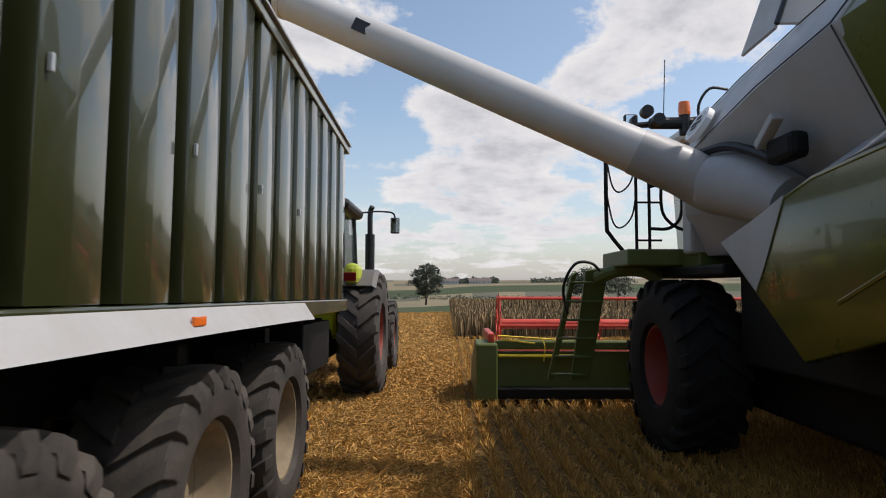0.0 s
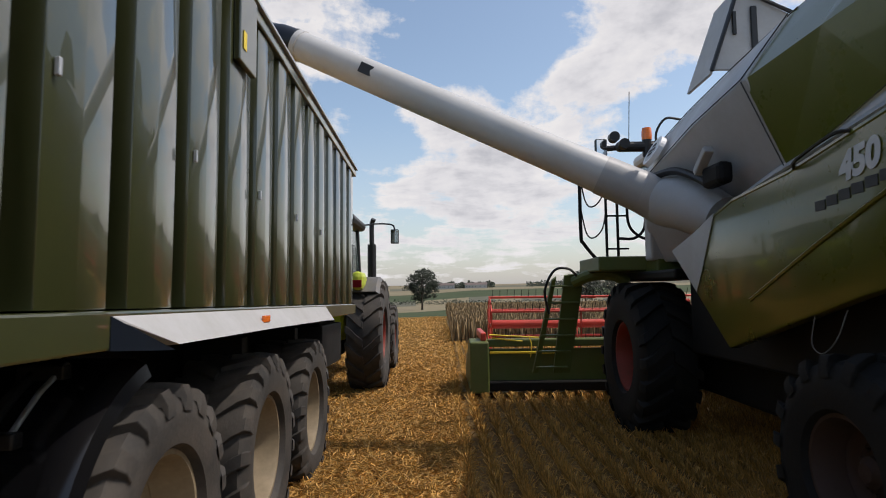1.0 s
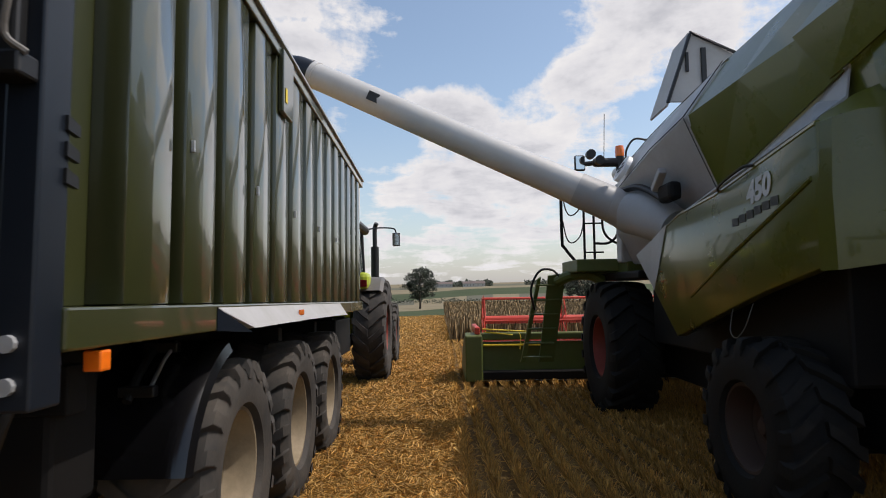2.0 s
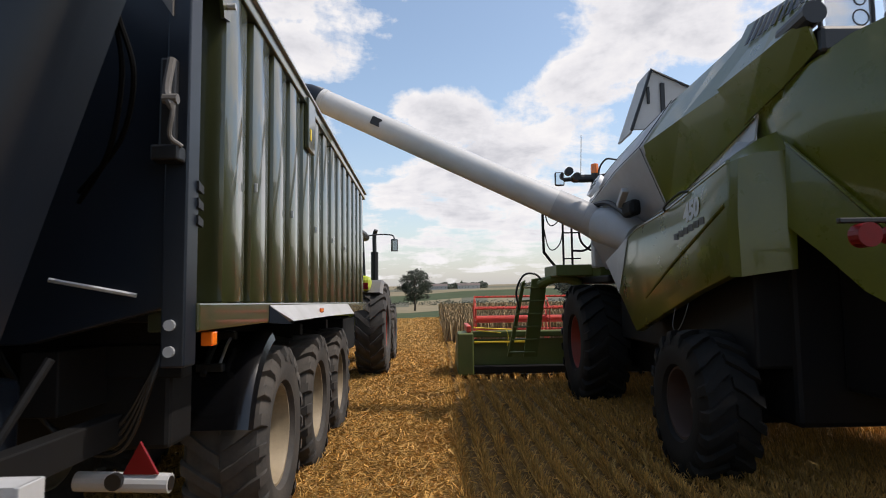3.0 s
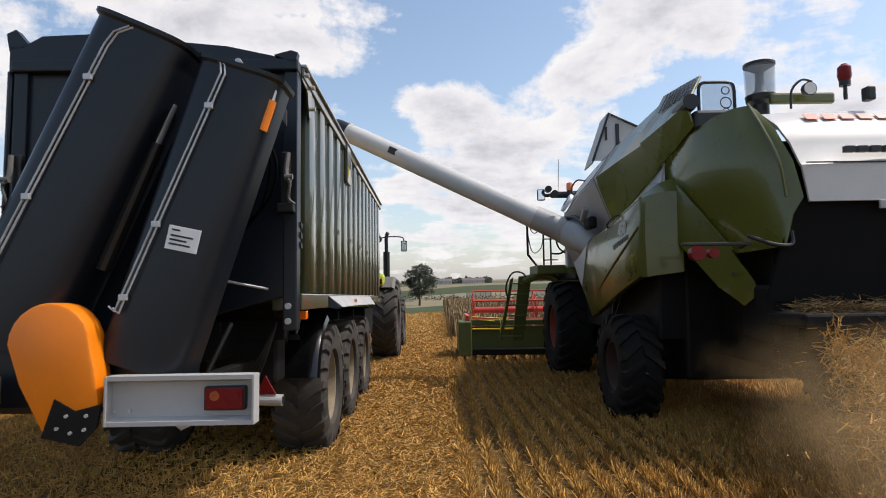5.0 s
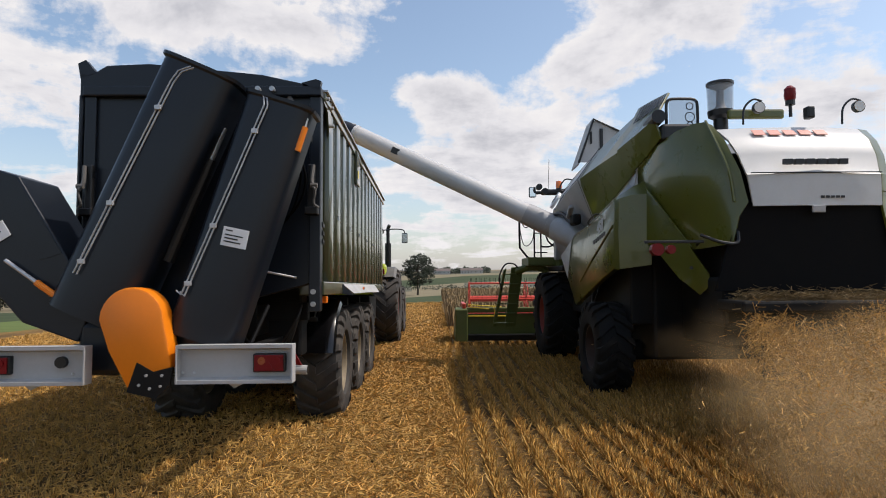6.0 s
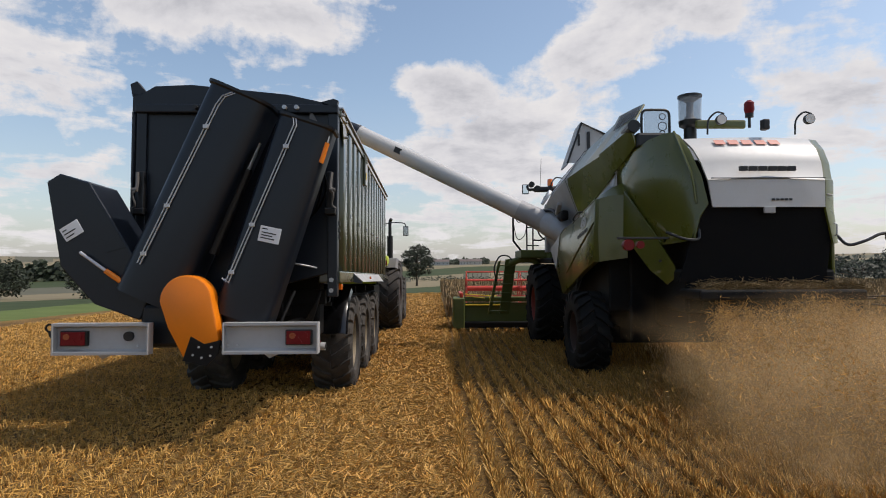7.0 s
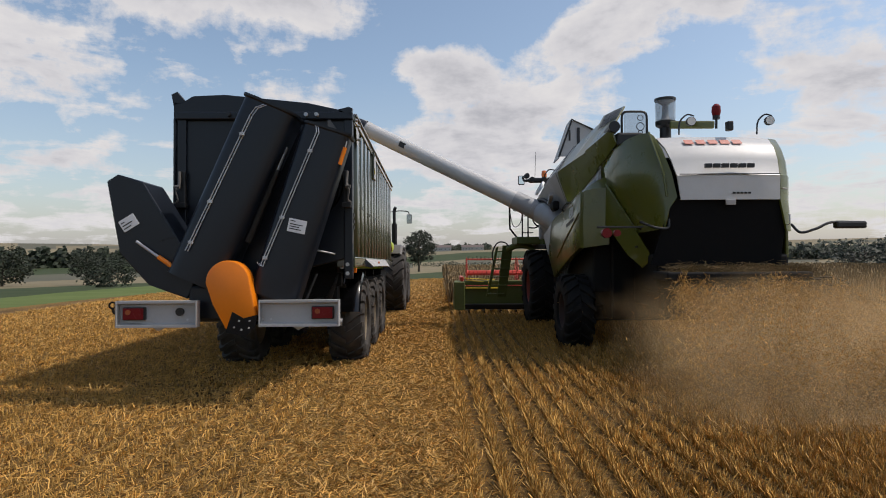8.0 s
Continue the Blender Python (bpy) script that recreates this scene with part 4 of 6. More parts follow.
def rear_beams():
    for x0, x1, lamp in ((0.24, 1.22, 1), (-1.52, -0.54, -1)):
        z0, z1 = 0.98, 1.31
        bm = bmesh.new()
        prism(bm, [(-1.90, z0), (-1.78, z0), (-1.78, z1), (-1.90, z1), (-1.90, z1 - 0.03), (-1.82, z1 - 0.05), (-1.82, z0 + 0.05), (-1.90, z0 + 0.03)], x0, x1, "x")
        b = part("rear_beam", bm, "pale_grey", trailer, "pale grey steel rear underrun beam with a rear lamp")
        for e in (x0, x1):
            part("end_plate", new_box(e - 0.008, e + 0.008, -1.905, -1.78, z0, z1, 0.003), "pale_grey", b)
        c = x1 - 0.20 if lamp > 0 else x0 + 0.2
        box_l = part("rear_lamp", new_box(c - 0.14, c + 0.14, -1.87, -1.80, z0 + 0.09, z1 - 0.08, 0.012), "black", b, "rear lamp cluster with red lens")
        part("red_lens", new_box(c - 0.125, c + 0.125, -1.885, -1.872, z0 + 0.10, z1 - 0.09, 0.006), "lens_red", box_l)
        for dx, mt in ((-0.06, "lens_dull"), (0.07, "lens_red")):
            part("round_lens", new_tube([(c + dx, -1.884, z1 - 0.14), (c + dx, -1.896, z1 - 0.14)], 0.032, 14), mt, box_l)
        bm = bmesh.new()
        prism(bm, [(c - 0.05, z0 + 0.11), (c + 0.05, z0 + 0.11), (c, z0 + 0.18)], -1.892, -1.886, "y")
        part("triangle_reflector", bm, "lens_red", box_l)
        for dx in (-0.75, -0.65):
            part("bolt", new_tube([(c + dx * lamp, -1.82, z0 + 0.09), (c + dx * lamp, -1.835, z0 + 0.09)], 0.012, 6), "galv", b)
        if lamp < 0:
            part("socket", new_tube([(x1 - 0.22, -1.81, 1.17), (x1 - 0.22, -1.86, 1.17)], 0.05, 14), "black", b, "round black trailer socket")
        part("carrier_arm", new_box((x0 + x1) / 2 - 0.05, (x0 + x1) / 2 + 0.05, -1.78, -0.5, 1.1, 1.26, 0.01), "chassis", trailer)
        part("mudflap", new_plate([(x0 + 0.35, -1.76, 1.0), (x0 + 0.62, -1.76, 1.0), (x0 + 0.45, -1.76, 0.92)], 0.01), "pale_grey", b)
    t = part("side_tube", new_tube([(0.55, -0.52, 0.91), (1.05, -0.52, 0.89)], 0.052, 14), "pale_grey", trailer, "pale tube carrying a red warning triangle")
    part("tube_end", new_tube([(1.045, -0.52, 0.89), (1.056, -0.52, 0.89)], 0.038, 14), "black", t)
    part("tube_clamp", new_tube([(0.78, -0.60, 0.92), (0.78, -0.56, 0.92)], 0.045, 12), "black", t)
    bm = bmesh.new()
    prism(bm, [(0.81, 0.95), (1.0, 0.945), (0.90, 1.12)], -0.56, -0.54, "y", 0.003)
    part("warning_triangle", bm, "lens_red", t, "red reflective warning triangle")
    part("hook", new_tube(smooth_line([(-1.50, -1.85, 1.13), (-1.58, -1.85, 1.13), (-1.63, -1.85, 1.16), (-1.65, -1.85, 1.22)], 4), 0.018, 7), "chassis", trailer, "rusty hook")
    part("hook_ring", new_tube([(-1.65 + 0.04 * math.cos(k * 0.6283), -1.85, 1.25 + 0.04 * math.sin(k * 0.6283)) for k in range(10)], 0.012, 6, True), "chassis", trailer)
    for k in range(4):
        o = 0.03 * k
        part("hose", new_tube(smooth_line([(-0.06 + o, -0.60, 1.84), (0.18 + o, -0.56, 1.50 - o), (0.37 + o, -0.54, 1.24 - o), (0.57 + o, -0.54, 1.14 - o), (0.77 + 0.6 * o, -0.54, 1.20 - o), (0.92 + 0.3 * o, -0.54, 1.44), (0.98, -0.50, 1.60)], 6), 0.013, 7), "black", trailer, "hanging black hydraulic hose")
    part("prop", new_tube([(0.66, -1.4, 1.2), (0.80, -1.2, 1.62)], 0.02, 8), "chassis", trailer)


rear_beams()
for ob in set(trailer.children) - before:
    ob.location.y += REAR - (0.12 if ob.name.startswith("rear_beam") else 0.0)

# ---- the tractor ----
tractor = thing("tractor", "lime green tractor with red-rimmed wheels, pulling the trailer", "tractor", (TX + 0.10, -0.1, 0))
for s in (1, -1):
    wheel(tractor, s * 0.95, 10.9, 1.07, 0.66, "rim_red", "rubber", 0.52, 20, s, "trailer", 0.05)
    wheel(tractor, s * 0.98, 13.9, 0.80, 0.54, "rim_red", "rubber", 0.40, 18, s, "trailer", 0.045)
    bm = bmesh.new()
    rows = []
    for k in range(9):
        a = radians(40 + k * 11.5)
        rows.append([(s * 0.55, 10.9 + 1.10 * math.cos(a), 1.07 + 1.15 * math.sin(a)), (s * 1.15, 10.9 + 1.10 * math.cos(a), 1.07 + 1.15 * math.sin(a)), (s * 1.22, 10.9 + 1.04 * math.cos(a), 1.07 + 1.09 * math.sin(a))])
    grid_sheet(bm, rows, 0.02)
    part("mudguard", bm, "fender", tractor, "grey rear mudguard", smooth=True)
    part("cab_pillar", new_tube([(s * 0.60, 10.5, 1.9), (s * 0.56, 10.55, 3.25)], 0.05, 8), "black", tractor)
    part("cab_pillar", new_tube([(s * 0.60, 12.1, 1.7), (s * 0.55, 11.95, 3.25)], 0.05, 8), "black", tractor)
    part("side_window", new_plate([(s * 0.61, 10.55, 1.95), (s * 0.61, 12.05, 1.8), (s * 0.55, 11.9, 3.2), (s * 0.57, 10.6, 3.2)], 0.012), "cab_glass", tractor)
    arm = part("mirror_arm", new_tube(smooth_line([(s * 0.72, 12.0, 3.38), (s * 1.0, 12.1, 3.42), (s * 1.30, 12.15, 3.40), (s * 1.36, 12.15, 3.30)], 4), 0.018, 7), "black", tractor)
    mir = part("mirror", new_box(s * 1.27, s * 1.45, 12.13, 12.20, 2.98, 3.30, 0.02), "black", tractor, "black wing mirror")
    part("mirror_glass", new_box(s * 1.285, s * 1.435, 12.122, 12.127, 3.0, 3.28, 0.002), "mirror", mir)
part("cab_roof", new_box(-0.72, 0.72, 10.35, 12.2, 3.25, 3.45, 0.09), "black", tractor, "dark cab roof")
part("rear_window", new_plate([(-0.58, 10.5, 1.95), (0.58, 10.5, 1.95), (0.54, 10.56, 3.2), (-0.54, 10.56, 3.2)], 0.012), "cab_glass", tractor)
bm = bmesh.new()
prism(bm, [(10.1, 1.55), (10.1, 2.15), (10.35, 2.35), (12.0, 2.1), (12.4, 2.05), (14.6, 1.9), (14.8, 1.2), (10.4, 1.0)], -0.55, 0.55, "x", 0.06)
part("body", bm, "lime", tractor, "lime green bonnet and body")
for s in (1, -1):
    part("fender_panel", new_box(s * 0.70, s * 0.94, 10.0, 10.6, 1.95, 2.3, 0.1), "lime", tractor)
    part("tail_lamp", new_box(s * 0.70, s * 0.92, 9.93, 9.96, 2.0, 2.14, 0.01), "lens_red", tractor)
part("underbody", new_box(-0.45, 0.45, 9.8, 14.2, 0.7, 1.2, 0.05), "chassis", tractor)
part("rear_axle", new_tube([(-0.8, 10.9, 1.07), (0.8, 10.9, 1.07)], 0.16, 12), "chassis", tractor)
part("front_axle", new_tube([(-0.8, 13.9, 0.80), (0.8, 13.9, 0.80)], 0.11, 12), "chassis", tractor)
pipe = part("exhaust", new_tube(smooth_line([(0.80, 12.6, 1.9), (0.80, 12.6, 3.0), (0.80, 12.6, 3.45), (0.85, 12.55, 3.58)], 4), 0.055, 10), "black", tractor, "black exhaust stack")
part("shield", new_tube([(0.80, 12.6, 2.1), (0.80, 12.6, 3.0)], 0.10, 12), "black", pipe)


# ---- the combine harvester ----
CX = 4.7
RS = 0.56  # the hull's far side lies nearer to the chosen axis
combine = thing("combine_harvester", "green and white combine harvester unloading grain through a raised pale auger", "combine", (CX, -0.25, 0))


def section_body(name, rows, mat, label):
    """A closed hull from half sections (half width, z) at each y, mirrored to both sides."""
    bm = bmesh.new()
    rings = []
    for y, half in rows:
        pts = [(-w, y, z) for w, z in half] + [(w * RS, y, z) for w, z in half[::-1]]
        rings.append([bm.verts.new(p) for p in pts])
    n = len(rings[0])
    for A, B in zip(rings, rings[1:]):
        for i in range(n):
            bm.faces.new((A[i], A[(i + 1) % n], B[(i + 1) % n], B[i]))
    bm.faces.new(rings[0]), bm.faces.new(rings[-1][::-1])
    bmesh.ops.recalc_face_normals(bm, faces=bm.faces)
    bmesh.ops.bevel(bm, geom=bm.edges[:], offset=0.018, segments=2, affect="EDGES", profile=0.5, clamp_overlap=True)
    return part(name, bm, mat, combine, label, smooth=True)


def cowl_and_louvres():
    # folded cowl between the tank and the louvres
    bm = grid_sheet(bmesh.new(), [
        [(-1.80, 4.08, 2.90), (-2.05, 4.25, 3.71), (-1.66, 4.12, 4.27), (-1.42, 4.12, 4.34)],
        [(-1.71, 3.02, 3.27), (-1.90, 3.40, 3.82), (-1.46, 3.38, 4.48), (-1.26, 3.38, 4.52)],
        [(-1.61, 2.42, 3.52), (-1.74, 2.62, 3.92), (-1.34, 2.74, 4.62), (-1.18, 2.74, 4.62)]], 0.03)
    part("engine_cowl", bm, "seed_green", combine, "green folded engine cowl panel")
    bm = grid_sheet(bmesh.new(), [
        [(-1.645, 2.52, 3.50), (-1.785, 2.74, 3.93), (-1.37, 2.86, 4.66)],
        [(-1.57, 1.98, 3.68), (-1.69, 2.07, 4.03), (-1.32, 2.28, 4.635)],
        [(-1.51, 1.56, 3.86), (-1.60, 1.56, 4.13), (-1.27, 1.85, 4.61)]], 0.03)
    lv = part("louvre_panel", bm, "seed_green", combine, "green folded louvre panel")
    for k in range(9):
        u = 0.08 + k * 0.10
        lo = Vector((-1.77, 2.59, 3.94)).lerp(Vector((-1.60, 1.56, 4.13)), u)
        hi = Vector((-1.37, 2.71, 4.655)).lerp(Vector((-1.27, 1.85, 4.61)), u)
        p, q = lo.lerp(hi, 0.52), lo.lerp(hi, 0.93)
        out = Vector((-0.014, 0, 0.009))
        w = Vector((0.006, -0.045, 0))
        part("slat", new_plate([v for v in (p + out, q + out, q + out + w, p + out + w)], 0.006), "black", lv)


def combine_body():
    section_body("grain_tank", [
        (4.20, [(1.45, 2.30), (1.60, 2.80), (2.07, 3.71), (1.67, 4.27), (1.42, 4.36)]),
        (5.2, [(1.50, 2.30), (1.50, 2.74), (2.10, 3.58), (1.66, 4.18), (1.45, 4.33)]),
        (6.2, [(1.50, 2.25), (1.52, 2.70), (2.08, 3.42), (1.72, 4.02), (1.48, 4.22)]),
        (6.95, [(1.82, 2.25), (2.02, 2.70), (2.06, 3.30), (1.80, 3.82), (1.50, 4.05)])], "silver", "silver-grey grain tank with a raised crease")
    for s in (-1, RS):
        def at(rows):
            """Rows given for the near side, carried to the side s."""
            return [[(-s * x, y, z) for x, y, z in row] for row in rows]
        if s < 0:
            cowl_and_louvres()
        # big lower side shield
        bm = bmesh.new()
        prism(bm, [(6.10, 2.34), (4.78, 1.34), (2.95, 1.84), (2.14, 2.02), (2.12, 3.06), (2.7, 2.96), (3.7, 2.80), (4.6, 2.72), (5.4, 2.52)], s * 1.92, s * 2.03, "x", 0.025)
        sh = part("side_shield", bm, "seed_green", combine, "large green side shield with lettering and a raised swage", smooth=True)
        part("nose_panel", new_plate([(s * 2.034, 6.05, 2.34), (s * 2.034, 5.42, 1.87), (s * 2.034, 5.28, 2.08), (s * 2.034, 4.95, 2.64), (s * 2.034, 5.4, 2.50)][:: (1 if s < 0 else -1)], 0.006), "silver", sh, "silver front corner of the shield")
        part("swage", new_tube([(s * 2.025, 4.35, 1.80), (s * 2.032, 3.4, 2.20), (s * 2.030, 2.20, 2.66)], 0.020, 6), "seed_green", sh)
        part("crest_roll", new_tube([(s * 2.0, 5.4, 2.50), (s * 2.0, 4.6, 2.70), (s * 2.0, 3.7, 2.78), (s * 2.0, 2.14, 3.04)], 0.035, 8), "seed_green", sh)
        # whitish reflection on this strip is painted in as silver
        part("top_strip", new_plate([(s * 1.97, 4.7, 2.70), (s * 1.97, 2.3, 3.06), (s * 1.62, 2.36, 3.30), (s * 1.56, 2.39, 3.56), (s * 1.60, 2.75, 3.40), (s * 1.66, 4.4, 2.98)], 0.02), "silver", sh, "strip above the shield, silver in place of its whitish reflection")
        part("handle", new_tube(smooth_line([(s * 2.03, 3.62, 2.80), (s * 2.08, 3.5, 2.84), (s * 2.08, 3.1, 2.92), (s * 2.03, 2.98, 2.92)], 4), 0.014, 6), "black", sh)
        # rear-facing end of the shield
        bm = grid_sheet(bmesh.new(), at([
            [(-2.03, 2.16, 2.00), (-2.035, 2.16, 2.55), (-2.02, 2.16, 3.04), (-1.90, 2.26, 3.14)],
            [(-1.99, 2.03, 2.00), (-2.0, 2.03, 2.55), (-1.97, 2.04, 3.06), (-1.84, 2.18, 3.18)],
            [(-1.86, 1.97, 2.02), (-1.86, 1.97, 2.55), (-1.82, 1.98, 3.10), (-1.72, 2.15, 3.26)],
            [(-1.54, 1.94, 2.06), (-1.53, 1.94, 2.55), (-1.52, 1.96, 3.12), (-1.52, 2.15, 3.34)]]), 0.03)
        part("corner_panel", bm, "seed_green", combine, "green wrap-round corner panel", smooth=True)
        # diagonal leg reaching down from the cowl
        bm = grid_sheet(bmesh.new(), at([
            [(-1.58, 1.96, 3.16), (-1.60, 1.97, 2.86), (-1.62, 1.98, 2.46)],
            [(-1.44, 1.56, 2.72), (-1.48, 1.60, 2.46), (-1.51, 1.66, 2.18)],
            [(-1.28, 1.18, 2.26), (-1.34, 1.26, 2.02), (-1.38, 1.36, 1.86)],
            [(-1.14, 0.98, 1.92), (-1.19, 1.02, 1.80), (-1.27, 1.12, 1.70)],
            [(-1.12, 0.97, 1.78), (-1.16, 1.00, 1.72), (-1.22, 1.08, 1.64)]]), 0.035)
        lg = part("diagonal_leg", bm, "seed_green", combine, "green diagonal panel with a rounded foot", smooth=True)
        part("leg_ridge", new_tube([(-s * -1.585, 1.95, 3.18), (-s * -1.45, 1.54, 2.74), (-s * -1.29, 1.15, 2.28)], 0.016, 6), "seed_green", lg)
        part("leg_hole", new_tube([(-s * -1.30, 1.12, 2.0), (-s * -1.325, 1.08, 2.0)], 0.022, 10), "ink", lg)
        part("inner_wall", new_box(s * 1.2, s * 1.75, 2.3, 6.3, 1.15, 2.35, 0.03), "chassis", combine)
        if s > 0:
            continue
        lampbar = part("lamp_arm", new_box(-2.14, -1.40, 0.50, 0.54, 2.30, 2.335, 0.008), "black", combine)
        lc = part("rear_lamp", new_tube([(-2.00, 0.53, 2.22), (-2.00, 0.43, 2.22)], 0.078, 16), "lens_red", lampbar, "round red rear lamp")
        part("small_lens", new_tube([(-1.83, 0.53, 2.22), (-1.83, 0.44, 2.22)], 0.055, 14), "lens_red", lc)
        part("arm_stay", new_tube([(-1.45, 0.52, 2.32), (-1.28, 1.0, 2.30)], 0.02, 6), "black", lampbar)
    # upper rear hood, lofted across the width
    prof = [(0.42, 2.75), (0.43, 2.95), (0.44, 3.15), (0.47, 3.18), (0.54, 3.42), (0.68, 3.65), (0.90, 3.84), (1.5, 3.96), (2.2, 4.0)]

    def station(x, back, drop):
        lean = 0.26 * min(1.0, max(0.0, (-0.4 - x) / 0.4)) - 0.09 * min(1.0, max(0.0, (x - 0.4) / 0.4))
        return [(x - lean * max(0, i - 2) / 5 - (0.10 * lean * i if i < 3 else 0.0), y + back * (1.0 if i < 6 else 0.8), z - drop * (i / 8)) for i, (y, z) in enumerate(prof)]
    bm = bmesh.new()
    grid_sheet(bm, [station(x, b, d) for x, b, d in ((-0.80, 0.03, 0.03), (-0.6, 0.015, 0.01), (-0.4, 0.01, 0.0), (0.0, 0.0, 0.0), (0.4, 0.01, 0.0), (0.80, 0.03, 0.03))], 0.03)
    hood = part("rear_hood", bm, "white", combine, "white rounded rear hood with dark and red lettering", smooth=True)
    part("hood_seam", new_box(-0.82, 0.80, 0.425, 0.45, 3.155, 3.168, 0.002), "ink", hood)
    # bulging green cheeks on both sides of the hood
    bm = bmesh.new()
    grid_sheet(bm, [
        [(-1.06, 0.93, 3.88), (-1.02, 0.66, 3.60), (-0.94, 0.47, 3.19), (-0.86, 0.45, 2.80), (-0.99, 0.43, 2.62), (-1.05, 0.48, 2.30)],
        [(-1.14, 0.95, 3.93), (-1.12, 0.70, 3.58), (-1.06, 0.53, 3.19), (-1.02, 0.50, 2.80), (-1.07, 0.50, 2.60), (-1.10, 0.55, 2.28)],
        [(-1.24, 1.08, 3.94), (-1.26, 0.88, 3.56), (-1.22, 0.75, 3.17), (-1.17, 0.72, 2.80), (-1.15, 0.72, 2.58), (-1.14, 0.74, 2.27)],
        [(-1.38, 1.34, 3.90), (-1.42, 1.20, 3.52), (-1.38, 1.10, 3.15), (-1.32, 1.08, 2.80), (-1.27, 1.05, 2.55), (-1.20, 1.02, 2.25)],
        [(-1.50, 1.68, 3.80), (-1.54, 1.58, 3.48), (-1.51, 1.52, 3.15), (-1.44, 1.48, 2.85), (-1.34, 1.32, 2.55), (-1.24, 1.16, 2.25)],
        [(-1.54, 2.20, 3.70), (-1.56, 2.15, 3.45), (-1.54, 2.08, 3.14), (-1.46, 1.80, 2.85), (-1.36, 1.46, 2.55), (-1.25, 1.22, 2.25)]], 0.03)
    ck = part("hood_cheek", bm, "seed_green", combine, "green bulging cheek of the rear hood", smooth=True)
    part("cheek_ridge", new_tube(smooth_line([(-1.14, 0.945, 3.94), (-1.12, 0.69, 3.59), (-1.06, 0.52, 3.20), (-1.02, 0.49, 2.81)], 4), 0.018, 6), "seed_green", ck)
    bm = bmesh.new()
    rows = []
    for x, b, d in ((0.805, 0.03, 0.03), (0.95, 0.09, 0.04), (1.06, 0.24, 0.08), (1.12, 0.75, 0.2), (1.14, 1.2, 0.35)):
        col = station(x, b, d)
        rows.append([(x + (0.10 if b < 0.05 else 0.06 if b < 0.2 else 0.02), col[0][1], 2.24)] + col)
    grid_sheet(bm, rows, 0.03)
    part("hood_cheek", bm, "seed_green", combine, "green curved cheek of the rear hood", smooth=True)
    part("cheek_band", new_tube([(0.83, 0.44, 2.93), (0.95, 0.52, 2.93), (1.02, 0.72, 2.92)], 0.010, 6), "pale_grey", combine)
    # word on the hood as plain bars, and a faded mark above it
    for k in range(6):
        x = -0.41 + k * 0.137
        part("letter_bar", new_box(x, x + 0.105, 0.42, 0.475, 3.265, 3.33, 0, Matrix.Identity(4)), "ink", hood)
    for k in range(5):
        x = -0.62 + k * 0.20
        b = part("faded_bar", new_box(x, x + 0.15, -0.006, 0.0, -0.06, 0.06, 0), "red_print", hood)
        b.matrix_basis = pose(0, 0.755, 3.735, -48, 0, 0)
    for k in range(5):
        x = 0.02 + k * 0.062
        part("small_bar", new_box(x, x + 0.045, 0.412, 0.418, 2.84, 2.87, 0), "ink", hood)
    part("hood_catch", new_box(-0.10, 0.06, 0.39, 0.42, 2.66, 2.75, 0.008), "pale_grey", hood)
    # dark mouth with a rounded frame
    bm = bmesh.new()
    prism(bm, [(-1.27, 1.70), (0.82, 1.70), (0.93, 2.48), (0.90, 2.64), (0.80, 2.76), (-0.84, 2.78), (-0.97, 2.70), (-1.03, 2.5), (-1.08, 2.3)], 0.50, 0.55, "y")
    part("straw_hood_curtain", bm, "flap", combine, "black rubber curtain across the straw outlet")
    part("mouth_side", new_box(0.95, 1.0, 0.56, 1.6, 1.8, 2.5, 0.02), "seed_green", combine)
    part("grab_handle", new_tube([(0.93, 0.46, 2.52), (0.93, 0.41, 2.50), (0.93, 0.41, 2.36), (0.93, 0.46, 2.34)], 0.012, 6), "galv", combine)
    # near-black block for the shade inside the hull; chopper and spreader
    part("inner_hull", new_box(-1.42, 0.98, 2.25, 6.9, 0.62, 3.2, 0.05), "chassis", combine, "near-black block standing in for the shade inside the hull")
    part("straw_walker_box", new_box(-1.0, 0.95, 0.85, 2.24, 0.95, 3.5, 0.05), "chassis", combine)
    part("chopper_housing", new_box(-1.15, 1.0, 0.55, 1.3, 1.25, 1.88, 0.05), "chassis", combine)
    sp = part("spreader_deck", new_box(-1.22, 1.02, -0.05, 0.62, 1.46, 1.60, 0.03), "chassis", combine, "straw spreader deck heaped with straw")
    for k in range(9):
        x = -1.0 + k * 0.25
        part("vane", new_plate([(x, 0.02, 1.42), (x + 0.06, 0.5, 1.42), (x + 0.06, 0.5, 1.28), (x, 0.02, 1.28)], 0.01), "chassis", sp)
    part("spreader_edge", new_tube([(-1.14, -0.02, 1.48), (1.14, -0.02, 1.48)], 0.015, 6), "chassis", sp)
    part("side_rail", new_tube(smooth_line([(1.12, 0.1, 1.5), (1.4, 0.05, 1.50), (1.62, 0.02, 1.38), (1.1, 0.0, 1.40)], 5), 0.012, 6), "chassis", sp)
    # rope-like cable and a side arm
    part("side_arm", new_tube(smooth_line([(1.12, 0.7, 2.36), (1.22, 0.6, 2.22), (1.45, 0.55, 2.28), (1.70, 0.55, 2.38), (2.15, 0.55, 2.38)], 6), 0.022, 7), "black", combine)
    part("side_arm_box", new_box(1.75, 2.25, 0.5, 0.62, 2.28, 2.40, 0.03), "black", combine)
    part("conduit", new_tube(smooth_line([(-1.45, 0.50, 2.40), (-1.22, 0.42, 2.30), (-1.02, 0.44, 2.30), (-0.98, 0.5, 2.44)], 6), 0.022, 7), "black", combine)
    part("inner_panel", new_box(-1.54, -1.48, 2.0, 2.5, 2.9, 3.72, 0.02), "seed_green", combine, "dark green inner side panel")
